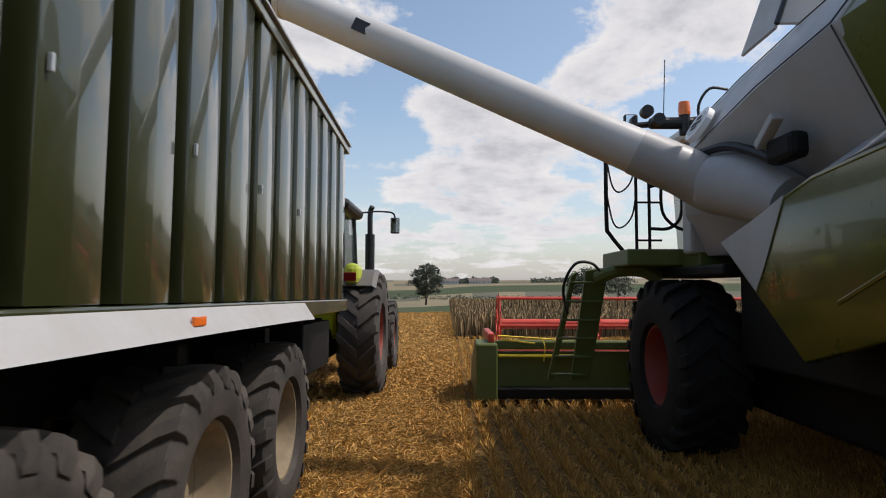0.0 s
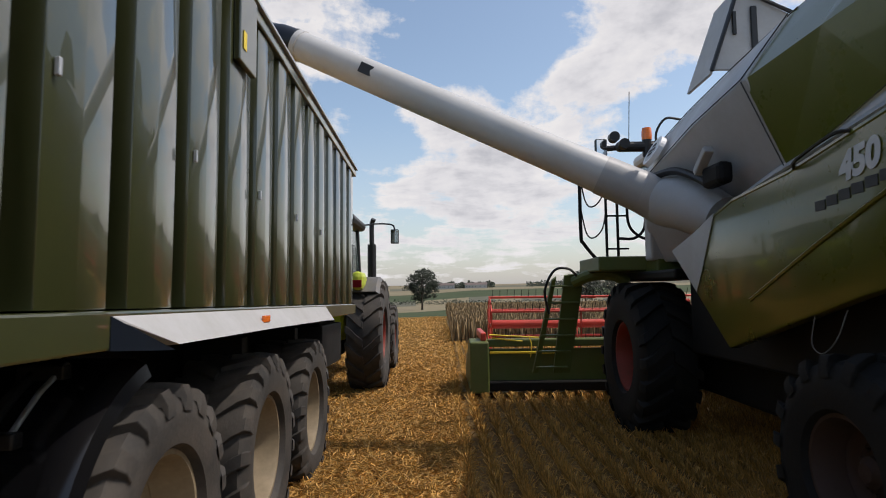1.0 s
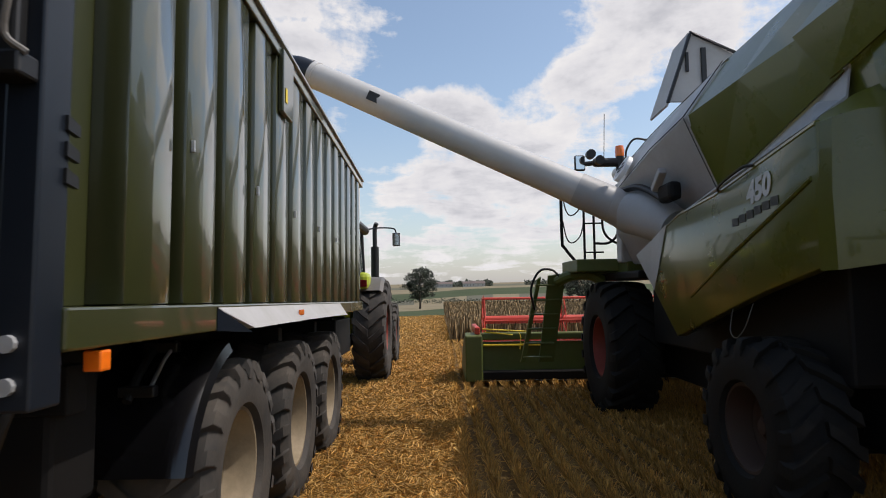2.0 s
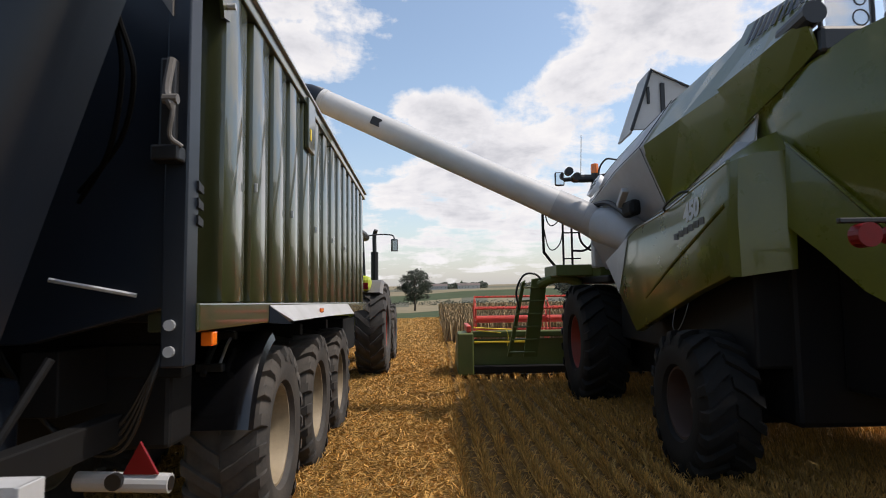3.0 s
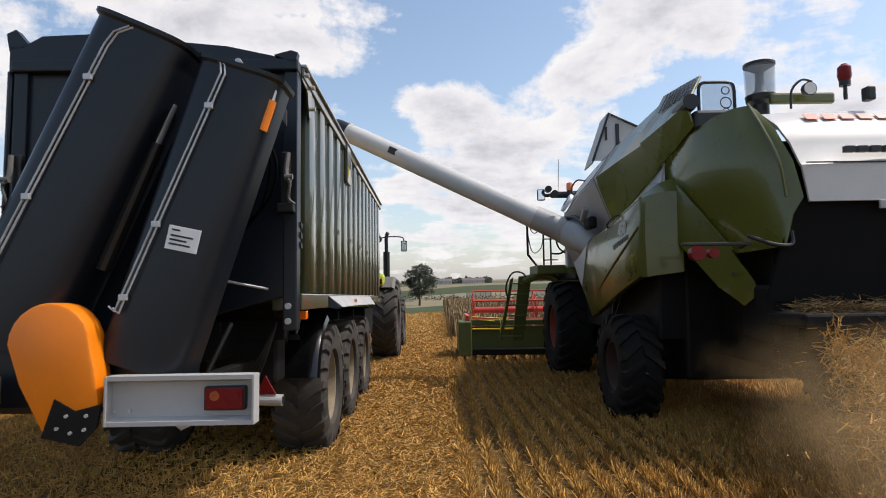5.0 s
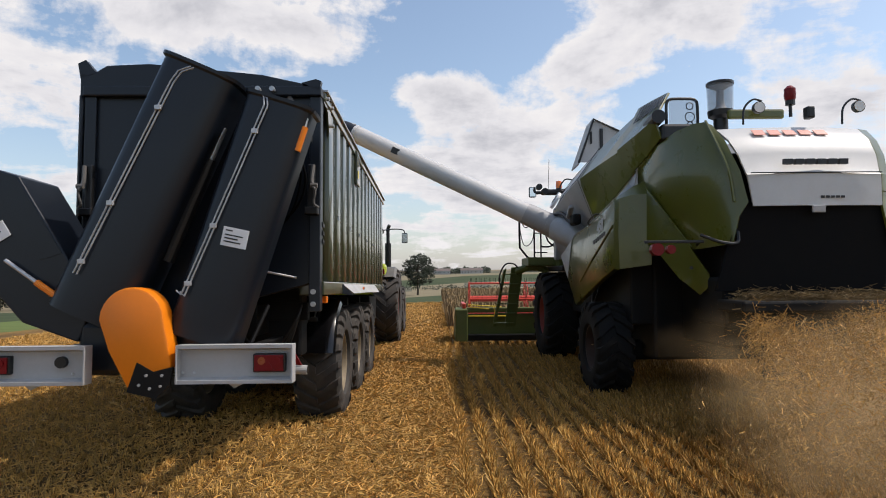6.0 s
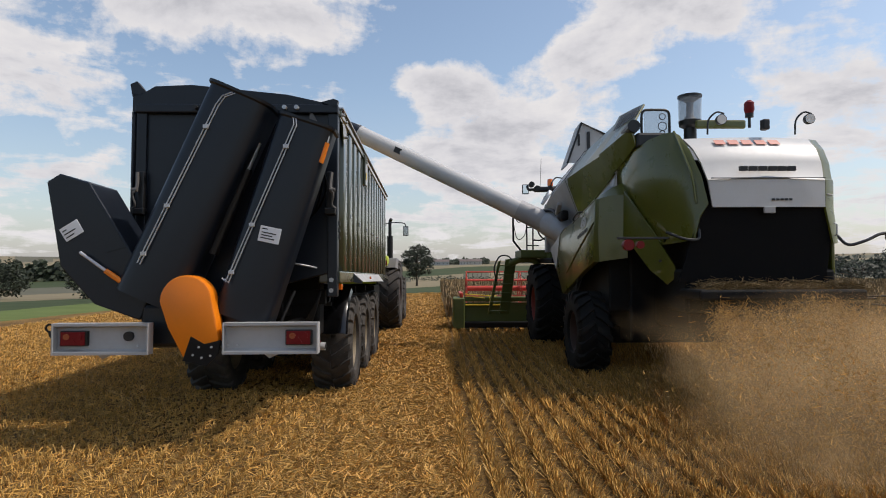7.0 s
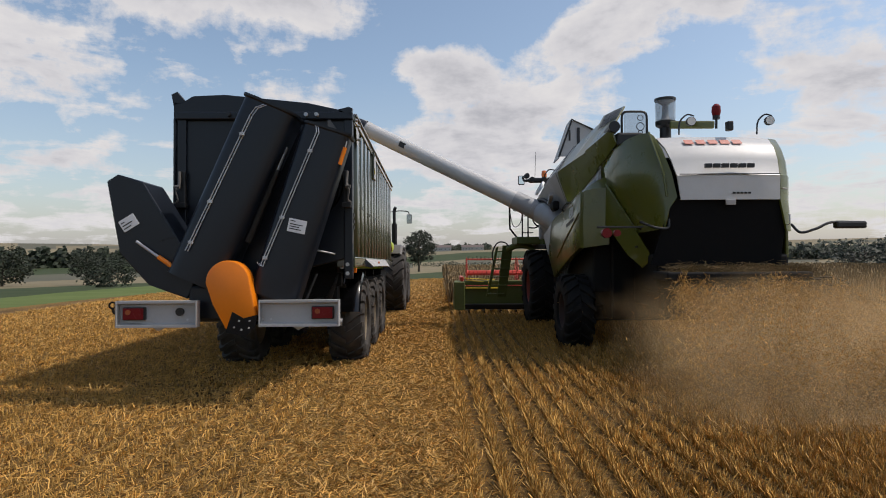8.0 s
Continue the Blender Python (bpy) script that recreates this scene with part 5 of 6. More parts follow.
    for pts in ([(-2.075, 4.25, 3.715), (-2.112, 5.2, 3.585), (-2.09, 6.2, 3.425), (-2.07, 6.95, 3.30)], [(-2.07, 4.26, 3.70), (-1.82, 4.09, 2.90)], [(-2.07, 4.26, 3.72), (-1.68, 4.14, 4.28)], [(-1.665, 4.05, 4.27), (-1.665, 5.2, 4.185), (-1.725, 6.2, 4.025), (-1.805, 6.95, 3.825)]):
        part("seam", new_tube(pts, 0.006, 5), "ink", combine)
    # solid near-black block gives the open bay its shade
    part("engine_bay", new_box(-1.42, -0.9, 1.75, 2.7, 2.9, 3.86, 0.05), "chassis", combine, "near-black block standing in for the shade in the open engine bay")
    part("air_intake", new_box(-1.50, -1.02, 1.52, 1.95, 3.82, 4.06, 0.04), "black", combine, "black intake box with hoses")
    part("intake_pipe", new_tube([(-1.55, 1.50, 4.16), (-1.52, 1.95, 4.14)], 0.10, 14), "black", combine)
    ring = [(-1.12 + math.copysign(abs(math.cos(a)) ** 0.35, math.cos(a)) * 0.23, 1.74, 4.22 + math.copysign(abs(math.sin(a)) ** 0.35, math.sin(a)) * 0.26) for a in [k * math.pi / 16 + 0.01 for k in range(32)]]
    sc = part("rotary_screen", new_tube(ring, 0.022, 8, True), "black", combine, "round-cornered intake screen in a black frame")
    part("screen_glass", new_box(-1.32, -0.92, 1.712, 1.718, 3.99, 4.45, 0.003), "bowl", sc)
    for zz, r in ((4.36, 0.05), (4.20, 0.07), (4.09, 0.04)):
        part("screen_ring", new_tube([(-1.02 + r * math.cos(k * 0.5236), 1.705, zz + r * math.sin(k * 0.5236)) for k in range(12)], 0.007, 5, True), "black", sc)
    # clear pre-cleaner bowl
    bm = bmesh.new()
    lathe(bm, [(4.30, 0.10), (4.32, 0.175), (4.70, 0.185), (4.715, 0.17), (4.34, 0.16), (4.33, 0.10)], 28, "z")
    bowl = part("precleaner", bm, "bowl", combine, "smoked clear dust bowl with a dark base", smooth=True)
    bowl.location = (-0.54, 1.77, -0.02)
    bm = bmesh.new()
    lathe(bm, [(4.02, 0.001), (4.02, 0.10), (4.20, 0.10), (4.24, 0.17), (4.32, 0.18), (4.33, 0.001)], 24, "z")
    part("bowl_base", bm, "black", bowl, smooth=True)
    bm = bmesh.new()
    lathe(bm, [(4.33, 0.12), (4.40, 0.06), (4.62, 0.05), (4.69, 0.15), (4.70, 0.001)], 20, "z")
    part("bowl_core", bm, "pale_grey", bowl, smooth=True)
    part("bowl_lid", new_tube([(0, 0, 4.705), (0, 0, 4.74)], 0.19, 24), "black", bowl)
    # beacon, work lamps, roof rails
    bm = bmesh.new()
    lathe(bm, [(4.24, 0.06), (4.30, 0.075), (4.40, 0.07), (4.44, 0.03), (4.445, 0.001)], 18, "z")
    bc = part("beacon", bm, "lens_red", combine, "red rotating beacon on a short stem", smooth=True)
    bc.location = (0.06, 1.05, 0)
    part("stem", new_tube([(0, 0, 4.02), (0, 0, 4.24)], 0.022, 8), "black", bc)
    part("beacon_foot", new_tube([(0, 0, 4.18), (0, 0, 4.25)], 0.06, 14), "black", bc)
    for x, z in ((-0.40, 4.13), (0.94, 4.14)):
        bm = bmesh.new()
        lathe(bm, [(-0.06, 0.045), (-0.03, 0.075), (0.03, 0.08), (0.03, 0.001)], 18, "x")
        wl = part("work_lamp", bm, "black", combine, "round work lamp on a wire bracket", smooth=True)
        wl.matrix_basis = pose(x, 1.0, z, 0, 0, -90) @ pose(0, 0, 0)
        part("lens", new_tube([(0.031, 0, 0), (0.036, 0, 0)], 0.07, 18), "lens_white", wl)
        part("bracket", new_tube(smooth_line([(x - 0.18, 1.06, 3.92), (x - 0.16, 1.06, 4.14), (x - 0.04, 1.06, 4.26), (x + 0.08, 1.06, 4.24)], 4), 0.014, 6), "black", combine)
    part("roof_rail", new_box(-0.55, 0.25, 1.5, 1.58, 4.12, 4.26, 0.03), "seed_green", combine)
    part("hood_clamp", new_box(0.14, 0.24, 0.80, 0.92, 3.94, 4.10, 0.02), "black", combine)
    # tank extension flap, raised like a gable
    bm = bmesh.new()
    prism(bm, [(-1.72, 4.28), (-1.44, 5.14), (-1.38, 5.16), (-0.80, 4.86), (-0.80, 4.28)], 5.50, 5.55, "y")
    fl = part("tank_flap", bm, "pale_grey", combine, "grey raised grain tank flap with dark edges")
    part("flap_top", new_plate([(-1.42, 5.50, 5.17), (-1.42, 6.0, 5.15), (-1.74, 6.1, 4.20), (-1.74, 5.50, 4.22)], 0.03), "pale_grey", fl)
    part("flap_edge", new_tube([(-1.75, 5.48, 4.26), (-1.42, 5.48, 5.18), (-0.80, 5.48, 4.88)], 0.025, 6), "black", fl)
    part("flap_hinge", new_box(-1.30, -1.23, 5.47, 5.495, 4.50, 4.98, 0.01), "black", fl)
    part("flap_slot", new_box(-1.50, -1.46, 5.47, 5.495, 4.66, 4.92, 0.005), "black", fl)


combine_body()


def combine_lettering():
    sh = [o for o in combine.children if o.name.startswith("side_shield")][0]
    c = bpy.data.curves.new("number", "FONT")
    c.body, c.size, c.extrude, c.shear, c.space_character, c.offset = "450", 0.25, 0.001, 0.25, 1.0, 0.012
    ob = new("number", c)
    me = bpy.data.meshes.new_from_object(ob)
    bpy.data.objects.remove(ob)
    me.materials.clear()
    me.materials.append(M["grey_print"])
    n = part("number", me, "grey_print", sh, "pale grey figures")
    n.matrix_basis = Matrix.Translation((-2.037, 3.10, 2.60)) @ Matrix(((0, 0, -1, 0), (-1, 0, 0, 0), (0, 1, 0, 0), (0, 0, 0, 1))) @ pose(0, 0, 0, 0, 0, 8)
    for k in range(6):
        y, z = 3.38 - k * 0.128, 2.44 + k * 0.020
        for y0, y1, z0, z1 in ((-0.112, 0, 0.0, 0.07),):
            part("letter_bar", new_box(-2.036, -2.028, y + y0, y + y1, z + z0, z + z1, 0), "ink", sh)
    tank = [o for o in combine.children if o.name.startswith("grain_tank")][0]
    for r0, mt, o in ((0.20, "sticker", 0.0), (0.15, "grey_print", 0.004)):
        b = part("emblem", new_tube([(-0.004 - o, 0, 0), (0.06 - o, 0, 0)], r0, 28), mt, tank, "round white dealer emblem")
        b.matrix_basis = pose(-2.085, 6.42, 3.61, 0, 31, 0)
    for k, (w, z) in enumerate(((0.10, 0.05), (0.22, -0.02), (0.12, -0.08))):
        b = part("emblem_bar", new_box(-0.016, -0.010, -w / 2, w / 2, z, z + 0.035, 0), "ink", tank)
        b.matrix_basis = pose(-2.085, 6.42, 3.61, 0, 31, 0)


combine_lettering()


def unloading_auger():
    a, b = Vector((-2.05, 6.20, 2.94)), Vector((-6.64, 7.18, 5.31))
    d = (b - a).normalized()
    arm = part("auger_tube", new_tube([a + d * 0.75, a + d * 1.3, b], [0.235, 0.225, 0.205], 28), "auger_paint", combine, "long pale unloading auger tube", smooth=True)
    part("sleeve", new_tube([a + d * 0.28, a + d * 0.8], [0.25, 0.243], 28), "silver", arm, smooth=True)
    part("end_band", new_tube([b - d * 0.06, b + d * 0.02], 0.215, 28), "auger_paint", arm, smooth=True)
    part("spout", new_tube(smooth_line([b, b + d * 0.28 + Vector((0, 0, -0.03)), b + d * 0.55 + Vector((0, 0, -0.14)), b + d * 0.68 + Vector((0, 0, -0.36))], 5), [0.20, 0.205, 0.21, 0.21, 0.215, 0.22, 0.22, 0.22, 0.225, 0.225, 0.23, 0.23, 0.23, 0.235, 0.235, 0.24][:16], 24), "anthracite", arm, "dark rubber discharge spout", smooth=True)
    part("spout_top", new_tube([b + d * 0.02 + Vector((0, 0, 0.10)), b + d * 0.55 + Vector((0, 0, 0.02))], 0.13, 14), "pale_grey", arm)
    mk = part("marking", new_box(-0.09, 0.09, -0.004, 0.0, -0.07, 0.07, 0), "ink", arm, "small dark printed mark")
    mk.matrix_basis = Matrix.Translation(b - d * 1.12 + Vector((0, -0.222, 0))) @ pose(0, 0, 0, 0, 25, 0)
    el = part("elbow", new_tube(smooth_line([a + d * 0.30, a + d * 0.02, Vector((-1.93, 5.85, 2.85)), Vector((-1.75, 5.35, 2.62))], 5), [0.25, 0.255, 0.26, 0.265, 0.275, 0.285, 0.295, 0.30, 0.30, 0.30, 0.30, 0.295, 0.29, 0.28, 0.26, 0.24], 24), "pale_grey", combine, "pale cast auger elbow", smooth=True)
    part("collar", new_tube(smooth_line([(-2.16, 6.25, 3.25), (-2.06, 5.87, 3.24), (-2.0, 5.55, 3.13), (-1.95, 5.2, 2.96)], 5), 0.045, 8), "black", el)
    part("pivot_arm", new_box(-0.05, 0.05, -0.17, 0.17, -0.04, 0.04, 0.015, Matrix.Translation((-2.02, 5.18, 3.20)) @ Matrix.Rotation(radians(-35), 4, "X")), "silver", el)
    part("pivot_block", new_box(-2.02, -1.86, 4.86, 5.26, 2.92, 3.14, 0.05), "chassis", el)


unloading_auger()


def combine_front():
    # cab with windows
    bm = bmesh.new()
    prism(bm, [(7.05, 2.3), (7.05, 4.0), (7.3, 4.15), (9.3, 4.15), (9.45, 4.0), (9.2, 2.3)], -1.25, 0.9, "x", 0.05)
    part("cab", bm, "cab_glass", combine, "glazed driver's cab")
    part("cab_roof", new_box(-1.35, 1.0, 7.0, 9.5, 4.0, 4.2, 0.08), "white", combine)
    part("cab_rear", new_box(-1.30, 0.95, 6.96, 7.06, 2.3, 4.05, 0.02), "silver", combine)
    part("cab_floor", new_box(-1.9, 1.0, 6.9, 9.2, 2.12, 2.3, 0.02), "header_green", combine)
    part("rear_cab_panel", new_box(-1.98, -1.62, 6.9, 7.15, 2.28, 3.5, 0.03), "silver", combine)
    part("badge", new_box(-1.93, -1.72, 6.885, 6.897, 2.66, 2.72, 0), "ink", combine)
    pf = part("platform", new_box(-2.55, -1.75, 7.35, 8.5, 2.16, 2.36, 0.02), "header_green", combine, "green access platform")
    # handrails
    def rail(pts, r=0.022):
        part("handrail", new_tube(smooth_line(pts, 5), r, 8), "chassis", combine)
    rail([(-2.70, 7.7, 3.72), (-2.70, 7.7, 2.72), (-2.66, 7.7, 2.56), (-2.42, 7.7, 2.26), (-2.38, 7.7, 2.2)], 0.026)
    rail([(-2.36, 7.6, 2.3), (-2.36, 7.6, 3.5)], 0.02)
    rail([(-2.20, 7.6, 2.3), (-2.20, 7.6, 3.5)], 0.02)
    rail([(-2.36, 7.6, 2.95), (-2.05, 7.6, 2.95)], 0.013)
    rail([(-2.36, 7.6, 2.48), (-2.05, 7.6, 2.48)], 0.013)
    rail([(-2.2, 7.55, 2.62), (-2.0, 7.5, 2.62), (-1.86, 7.5, 2.75), (-1.84, 7.5, 3.0), (-1.9, 7.5, 3.14), (-2.05, 7.5, 3.16), (-2.20, 7.55, 3.14)], 0.02)
    rail([(-2.08, 7.5, 3.3), (-2.08, 7.5, 2.85), (-1.95, 7.5, 2.66), (-1.75, 7.5, 2.58)], 0.02)
    for z0, sag in ((3.4, 0.42), (2.95, 0.42)):
        part("chain", new_tube(smooth_line([(-2.69, 7.7, z0 + 0.1), (-2.62, 7.7, z0 - sag * 0.55), (-2.52, 7.7, z0 - sag * 0.72), (-2.40, 7.65, z0 - sag * 0.4), (-2.35, 7.6, z0 + 0.15)], 6), 0.011, 5), "black", combine)
    # ladder
    lad = part("ladder", new_plate([(-2.85, 8.2, 2.12), (-2.55, 8.2, 2.16), (-2.72, 8.6, 0.62), (-2.98, 8.6, 0.62)], 0.05), "header_green", combine, "green swing-down access ladder")
    part("ladder_side", new_plate([(-3.05, 8.15, 2.05), (-2.98, 8.15, 2.10), (-3.22, 8.6, 0.62), (-3.30, 8.6, 0.62)], 0.05), "header_green", lad)
    for k in range(6):
        z = 0.70 + k * 0.25
        u = (z - 0.62) / 1.5
        part("rung", new_box(-3.27 + 0.22 * u, -2.78 + 0.2 * u, 8.52 - 0.4 * u, 8.62 - 0.4 * u, z, z + 0.03, 0.005), "header_green", lad)
    part("ladder_arm", new_tube(smooth_line([(-2.70, 8.2, 2.02), (-2.5, 8.0, 2.12), (-2.2, 7.9, 2.12), (-2.0, 7.8, 2.0)], 4), 0.09, 10), "header_green", combine)
    part("grip", new_tube(smooth_line([(-3.1, 8.2, 1.55), (-3.16, 8.15, 1.9), (-3.02, 8.1, 2.2), (-2.80, 8.1, 2.22), (-2.66, 8.1, 2.08)], 5), 0.02, 7), "black", combine)
    # mirror, lamps, aerial, beacon
    mir = part("mirror", new_box(-2.45, -2.27, 7.72, 7.80, 3.84, 4.10, 0.03), "black", combine, "black wing mirror with a wire frame")
    part("mirror_glass", new_box(-2.43, -2.29, 7.714, 7.718, 3.86, 4.08, 0.002), "mirror", mir)
    part("mirror_arm", new_tube([(-2.36, 7.76, 3.95), (-2.1, 7.7, 3.96), (-1.5, 7.6, 4.0)], 0.04, 8), "black", combine)
    part("lamp_pod", new_box(-2.18, -1.62, 7.55, 7.70, 3.88, 4.02, 0.05), "black", combine)
    for x, z in ((-2.24, 4.12), (-2.10, 4.02)):
        part("head_lamp", new_tube([(x, 7.45, z - 0.06), (x, 7.56, z - 0.06)], 0.075, 14), "black", combine, "round black work lamp")
    part("aerial", new_tube([(-2.0, 7.6, 4.0), (-1.97, 7.6, 4.75)], 0.006, 5), "black", combine)
    bm = bmesh.new()
    lathe(bm, [(4.14, 0.07), (4.22, 0.075), (4.31, 0.065), (4.33, 0.001)], 16, "z")
    bo = part("beacon", bm, "lens_orange", combine, "orange rotating beacon", smooth=True)
    bo.location = (-1.74, 7.6, -0.10)
    part("beacon_stem", new_tube([(0, 0, 3.9), (0, 0, 4.15)], 0.065, 12), "black", bo)
    part("roof_handle", new_tube(smooth_line([(-1.84, 6.9, 3.72), (-1.86, 6.9, 3.95), (-1.74, 6.88, 4.14), (-1.55, 6.85, 4.12)], 4), 0.016, 7), "black", combine)
    # fenders, axles, feeder house
    for s in (-1, RS):
        part("wheel_arch", new_box(s * 1.3, s * 2.0, 6.1, 8.3, 2.02, 2.14, 0.03), "chassis", combine)
    part("front_axle", new_box(-1.5, 0.9, 7.05, 7.7, 0.6, 1.3, 0.08), "chassis", combine)
    part("rear_axle", new_box(-1.6, 0.9, 2.8, 3.15, 0.55, 0.85, 0.04), "chassis", combine)
    bm = bmesh.new()
    prism(bm, [(7.0, 1.1), (7.0, 2.0), (10.4, 1.0), (10.4, 0.35)], -0.75, 0.75, "x", 0.03)
    part("feeder_house", bm, "chassis", combine)
    part("side_wire", new_tube(smooth_line([(-2.0, 3.5, 1.72), (-2.05, 3.48, 1.5), (-2.06, 3.35, 1.44), (-2.05, 3.2, 1.55), (-2.0, 3.15, 1.75)], 4), 0.004, 6), "fender", combine)


combine_front()
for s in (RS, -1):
    wheel(combine, s * 1.93, 7.36, 1.0, 0.72, "rim_red", "rubber_shaded", 0.46, 20, 1 if s > 0 else -1, "combine", 0.055)
    wheel(combine, s * 1.98, 2.97, 0.74, 0.56, "rim_dusty", "rubber_shaded", 0.36, 18, 1 if s > 0 else -1, "combine", 0.045)


# ---- the cutting header ----
header = thing("grain_header", "wide green cutting header with a red reel ahead of the combine", "header", (CX, -0.45, 0))
HL = 4.22


def build_header():
    back = part("back_wall", new_box(-HL + 0.32, HL - 0.32, 10.28, 10.36, 0.12, 0.86, 0.015), "header_green", header, "dusty green header back wall")
    part("top_tube", new_box(-HL + 0.32, HL - 0.32, 10.20, 10.40, 0.90, 1.04, 0.03), "header_green", header)
    part("lower_tube", new_box(-HL + 0.1, HL - 0.1, 10.12, 10.30, 0.12, 0.30, 0.03), "chassis", header)
    part("ledge", new_box(-HL + 0.36, -HL + 1.6, 10.16, 10.27, 0.78, 0.82, 0.01), "yellow", header)
    part("trough_floor", new_box(-HL + 0.1, HL - 0.1, 10.3, 11.5, 0.08, 0.12, 0.01), "galv", header)
    for s in (-1, 1):
        bm = bmesh.new()
        prism(bm, [(10.05, 0.10), (10.05, 1.0), (10.5, 1.04), (11.3, 0.75), (12.0, 0.35), (12.3, 0.10)], s * (HL - 0.34), s * HL, "x", 0.03)
        e = part("end_divider", bm, "header_green", header, "green end divider")
        part("divider_rod", new_tube([(s * (HL - 0.1), 10.4, 1.0), (s * (HL - 0.05), 12.6, 0.55), (s * (HL - 0.05), 13.0, 0.15)], 0.02, 6), "galv", e)
        arm = part("reel_arm", new_box(s * (HL - 0.30), s * (HL - 0.20), 10.15, 11.5, 1.02, 1.16, 0.02), "red", header)
        part("arm_ram", new_tube([(s * (HL - 0.25), 10.3, 0.95), (s * (HL - 0.25), 10.9, 1.08)], 0.03, 8), "black", arm)
    for x0, z, ln in ((-HL + 0.35, 1.12, 0.95), (-HL + 0.4, 1.06, 0.55)):
        part("yellow_rod", new_tube([(x0, 10.2, z), (x0 + ln, 10.18, z - 0.06)], 0.015, 6), "yellow", header)
    part("loose_wire", new_tube(smooth_line([(-HL + 1.05, 10.15, 1.1), (-HL + 1.1, 10.12, 0.95), (-HL + 1.08, 10.12, 0.72)], 4), 0.008, 5), "yellow", header)
    for k in range(16):
        x = -HL + 0.45 + k * 0.5
        part("skid", new_box(x, x + 0.08, 10.0, 10.2, 0.02, 0.12, 0.01), "chassis", header)
    # intake auger
    bm = bmesh.new()
    tube(bm, [(-HL + 0.4, 10.72, 0.55), (HL - 0.4, 10.72, 0.55)], 0.22, 18)
    part("intake_auger", bm, "galv", header, smooth=True)


build_header()
reel = part("reel", new_tube([(-HL + 0.42, 0, 0), (HL - 0.42, 0, 0)], 0.085, 16), "red", header, "red tined reel")
reel.location = (0, 11.05, 1.26)
RR = 0.52
for k in range(6):
    a = 2 * math.pi * k / 6
    part("reel_bar", new_tube([(-HL + 0.42, RR * math.cos(a), RR * math.sin(a)), (HL - 0.42, RR * math.cos(a), RR * math.sin(a))], 0.024, 8), "red", reel)
    bm = bmesh.new()
    for i in range(54):
        x = -HL + 0.5 + i * 0.14
        tube(bm, [(x, RR * math.cos(a), RR * math.sin(a)), (x, RR * math.cos(a) - 0.02, RR * math.sin(a) - 0.16)], 0.006, 4)
    tagged(part("tines", bm, "chassis", reel), kind="stuff")
for x in (-HL + 0.44, -HL * 0.5, 0, HL * 0.5, HL - 0.44):
    bm = bmesh.new()
    for k in range(6):
        a = 2 * math.pi * k / 6
        b = 2 * math.pi * (k + 1) / 6
        box(bm, x - 0.008, x + 0.008, -0.03, 0.03, 0, RR, 0, Matrix.Rotation(a, 4, "X"))
        tube(bm, [(x, RR * math.cos(a), RR * math.sin(a)), (x, RR * math.cos(b), RR * math.sin(b))], 0.014, 5)
    part("spider", bm, "red", reel)


# ---- chaff behind the combine ----
def specks(name, places, sizes, mat, label, category):
    places, sizes = np.asarray(places), np.asarray(sizes)
    n = len(places)
    d = rng.normal(0, 1, (n, 3, 3))
    d /= np.linalg.norm(d, axis=2, keepdims=True)
    v = (places[:, None] + d * sizes[:, None, None]).reshape(-1, 3)
    me = bpy.data.meshes.new(name)
    me.vertices.add(len(v))
    me.vertices.foreach_set("co", v.ravel())
    me.loops.add(len(v))
    me.loops.foreach_set("vertex_index", np.arange(len(v), dtype=np.int32))
    me.polygons.add(n)
    me.polygons.foreach_set("loop_start", np.arange(0, 3 * n, 3, dtype=np.int32))
    me.update()
    me.materials.append(M[mat])
    return tagged(new(name, me), label, category, kind="stuff")


def plume(n, far):
    """Dust behind the spreader: born at the deck, sinking and widening with the distance behind."""
    u = rng.random(n) ** 0.8
    back = 0.15 + far * u
    x = 0.15 + rng.normal(0.18, 0.50, n) * (1.15 + 0.40 * back)
    top = 1.45 - 0.16 * back + 0.22 * np.sin(x * 2.1 + back * 1.7)
    z = top * rng.random(n) ** 0.85
    return np.stack([x, 0.3 - back, np.clip(z, 0.01, 1.9)], 1)


puffs = []
for k, (n, far, size) in enumerate(((110000, 3.8, 0.0048), (70000, 5.2, 0.0048), (60000, 2.2, 0.0048))):
    p = specks("chaff_cloud", plume(n, far), size * (0.6 + 0.8 * rng.random(n)), "chaff", "thin brown cloud of chaff dust behind the spreader", "dust")
    p.location = (CX, -0.25, 0)
    puffs.append(p)
def dust_veil(back, x0, x1, top):
    """A curved, uneven curtain of dust hanging behind the spreader."""
    bm = bmesh.new()
    uv = bm.loops.layers.uv.new("UVMap")
    nx, nz = 28, 12
    V = []
    for i in range(nx + 1):
        x = x0 + (x1 - x0) * i / nx
        V.append([bm.verts.new((x, 0.25 - back - 1.25 * (1 - j / nz) ** 1.3 + 0.10 * (x - 0.3) ** 2 * (0.4 if x > 0.3 else 0.25) + 0.05 * noise.noise(Vector((x * 0.8, j * 0.25, back * 3))), -0.05 + top * j / nz)) for j in range(nz + 1)])
    for i in range(nx):
        for j in range(nz):
            f = bm.faces.new((V[i][j], V[i + 1][j], V[i + 1][j + 1], V[i][j + 1]))
            f.smooth = True
            for lp, (a, b) in zip(f.loops, ((i, j), (i + 1, j), (i + 1, j + 1), (i, j + 1))):
                lp[uv].uv = (a / nx, b / nz)
    me = mesh_of(bm, "dust_veil")
    me.materials.append(M["veil"])
    ob = tagged(new("dust_veil", me), "brown haze of fine dust drifting behind the spreader", "dust", kind="stuff")
    ob.location = (CX, -0.25, 0)
    puffs.append(ob)


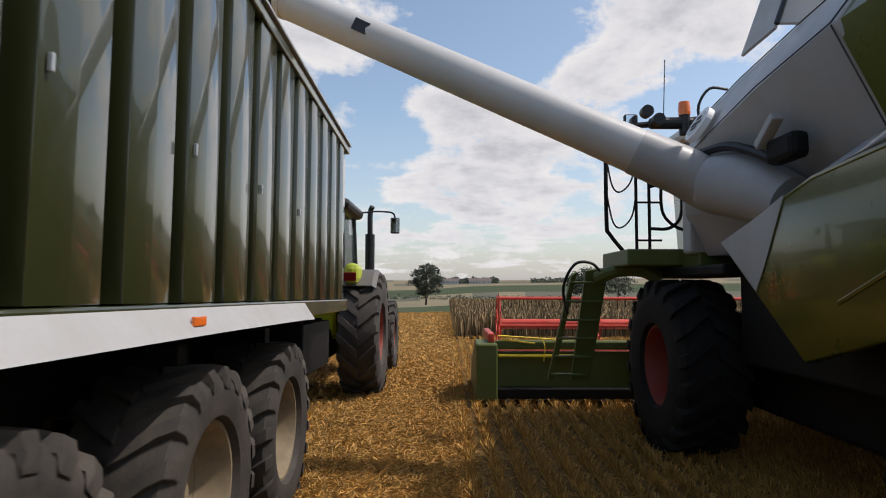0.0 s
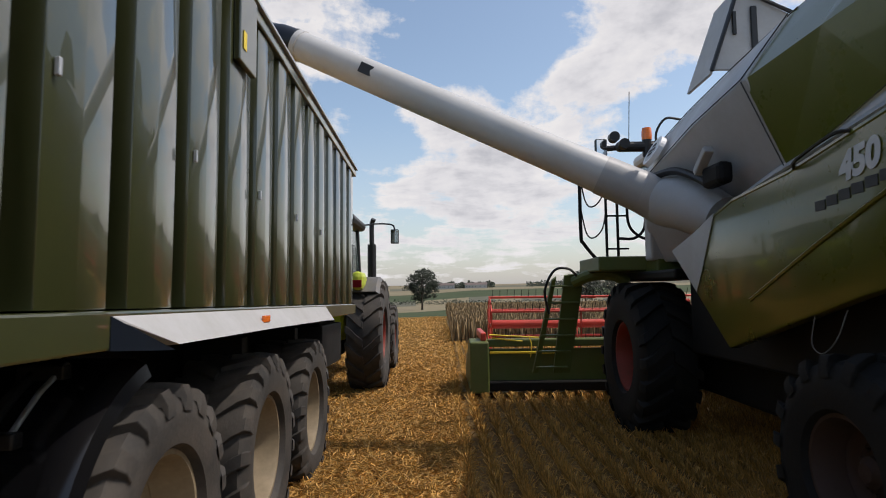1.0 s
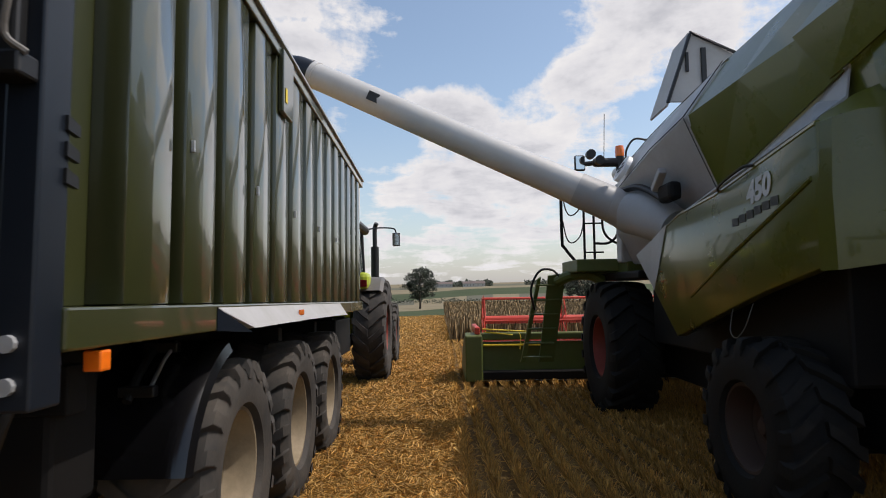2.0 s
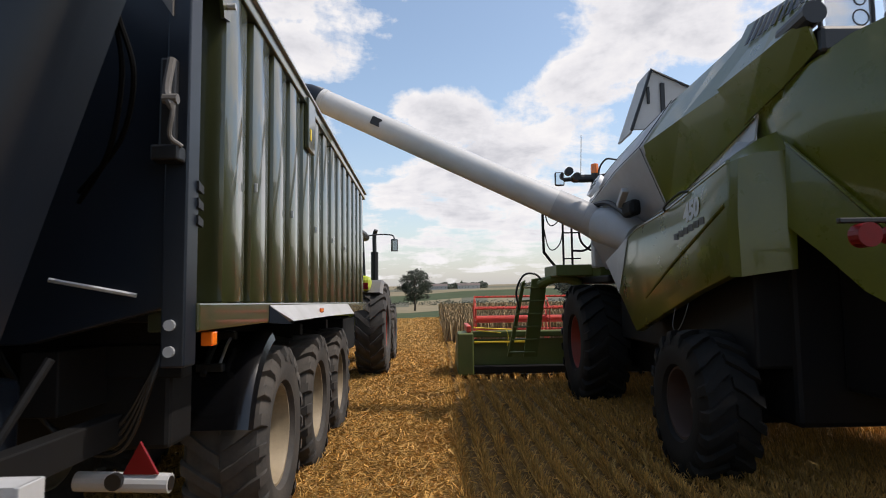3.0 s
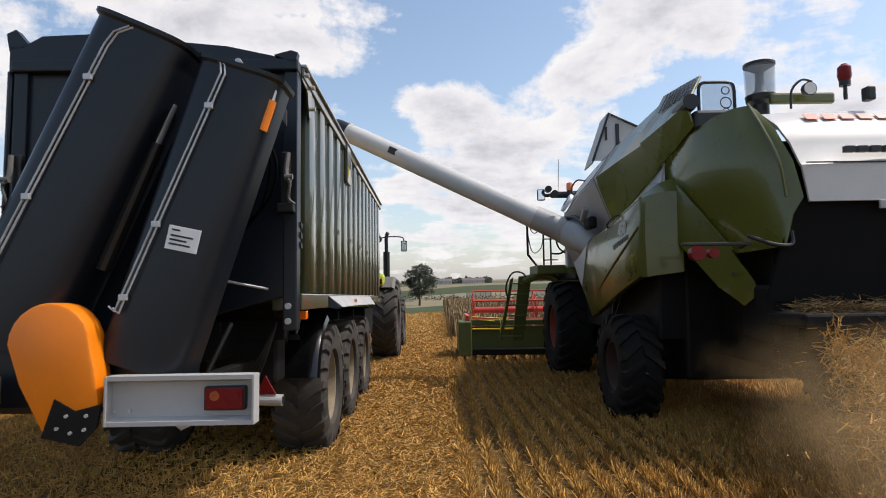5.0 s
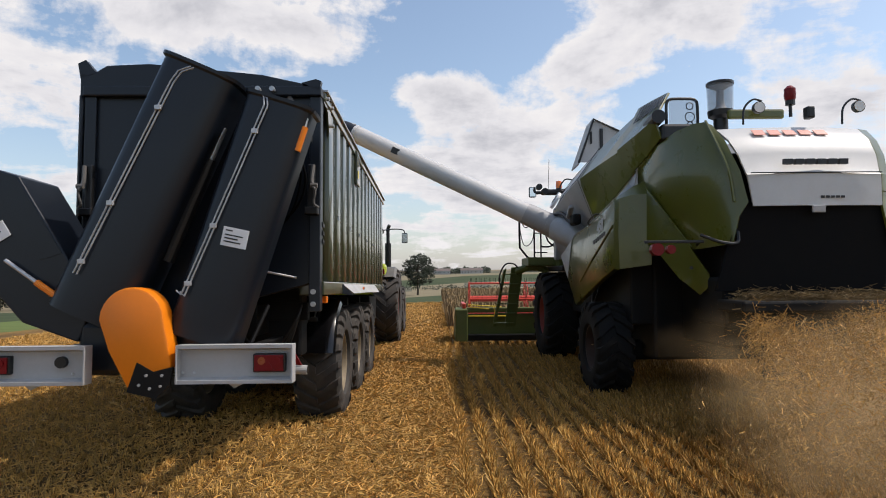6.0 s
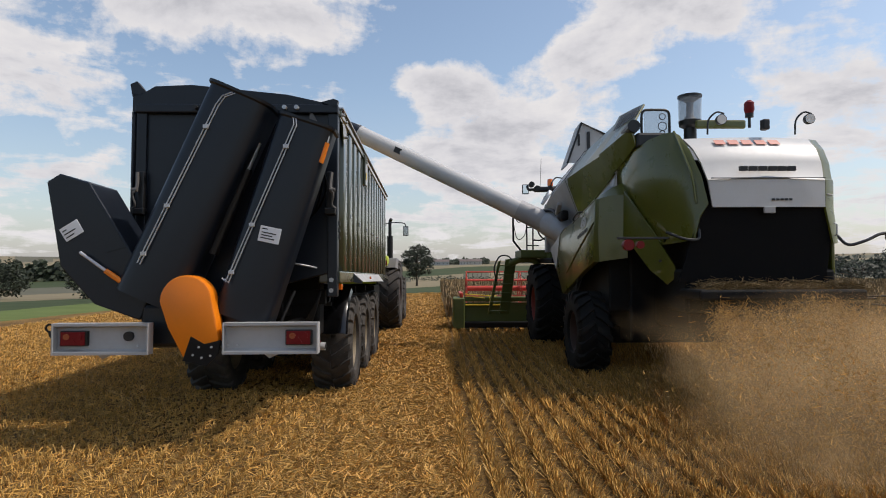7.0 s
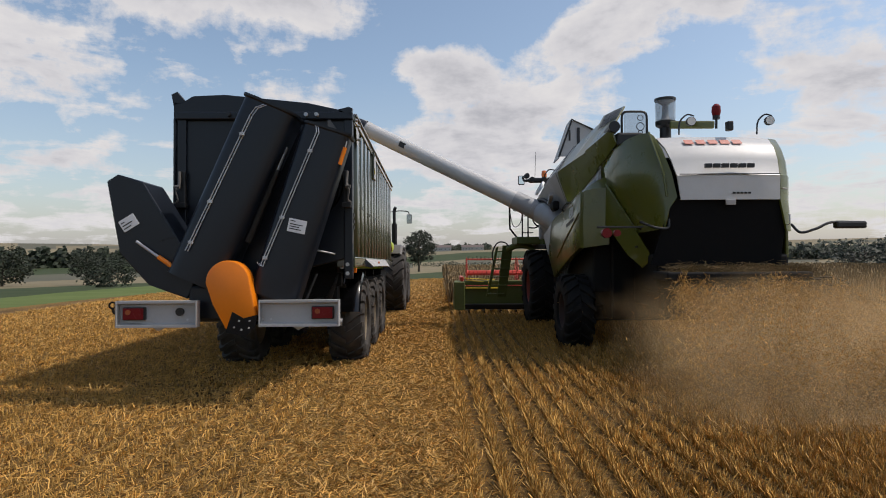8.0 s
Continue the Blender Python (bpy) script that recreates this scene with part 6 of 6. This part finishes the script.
for back, x0, x1, top in ((0.15, -2.2, 3.4, 1.75), (0.60, -2.7, 4.0, 1.75), (1.10, -3.1, 4.6, 1.65), (1.70, -3.5, 5.2, 1.5), (2.3, -3.7, 5.8, 1.3)):
    dust_veil(back, x0, x1, top)
p = plume(20000, 3.0)
a = rng.normal(0, 1, (len(p), 3))
a /= np.linalg.norm(a, axis=1, keepdims=True)
flying = blades("flying_straw", p, p + a * (0.025 + 0.045 * rng.random(len(p)))[:, None], np.full(len(p), 0.0035), "straw", "chopped straw flung out behind the spreader", "straw")
flying.location = (CX, -0.25, 0)
puffs.append(flying)
n = 11000
lane = rng.choice(np.array([-0.95, -0.7, -0.45, -0.2, 0.1, 0.4, 0.65, 1.0, 1.3]), n)
back = 1.7 * rng.random(n) ** 1.3
x = lane * (1 + 0.35 * back) + rng.normal(0, 0.10, n) * (0.7 + back)
z = 1.22 + 0.10 * np.sin(lane * 5) - 0.30 * back - 0.20 * back ** 2 + rng.normal(0, 0.11, n)
p = np.stack([x, 0.0 - back, np.maximum(z, 0.03)], 1)
a = rng.normal(0, 1, (n, 3))
a /= np.linalg.norm(a, axis=1, keepdims=True)
spray = blades("straw_spray", p, p + a * (0.04 + 0.09 * rng.random(n))[:, None], np.full(n, 0.0042), "straw", "clumps of golden straw falling from the spreader", "straw")
spray.location = (CX, -0.25, 0)
puffs.append(spray)
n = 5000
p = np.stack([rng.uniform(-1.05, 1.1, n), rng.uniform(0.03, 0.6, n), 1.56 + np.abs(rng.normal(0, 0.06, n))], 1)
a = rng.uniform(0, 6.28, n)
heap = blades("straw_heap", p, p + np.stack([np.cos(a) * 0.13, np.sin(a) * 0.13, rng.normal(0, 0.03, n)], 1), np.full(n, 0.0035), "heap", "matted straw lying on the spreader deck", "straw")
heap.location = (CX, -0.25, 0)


# ---- what moves ----
def way_at(way, t):
    return float(np.interp(t, [r[0] for r in way], [r[1] for r in way]))


def motions():
    times = [r[0] for r in TRAILER_WAY]
    for ob, way in ((trailer, TRAILER_WAY), (tractor, TRAILER_WAY), (combine, COMBINE_WAY), (header, COMBINE_WAY), (heap, COMBINE_WAY)):
        base = ob.matrix_basis.copy()
        walk(ob, [(t, Matrix.Translation((0, way_at(way, t), 0)) @ base) for t in times])
    for k, ob in enumerate(puffs):
        base = ob.matrix_basis.copy()
        walk(ob, [(t, Matrix.Translation((0.10 * math.sin(t * 2.1 + k * 2), way_at(COMBINE_WAY, t) + 0.12 * math.sin(t * 1.7 + k), 0.02 * math.sin(t * 3 + k))) @ base) for t in times])
    for w, (x, y, r), side, travel in WHEELS:
        way = TRAILER_WAY if travel == "trailer" else COMBINE_WAY
        rows = []
        for t in times:
            a = -math.degrees(way_at(way, t) / r)
            rows.append((t, pose(x, y, r, a, 0, 0) @ pose(0, 0, 0, 0, 0, 0 if side > 0 else 180)))
        walk(w, rows)
    walk(reel, [(i * 0.25, pose(0, 11.05, 1.26, -i * 0.25 * 150, 0, 0)) for i in range(33)])


motions()
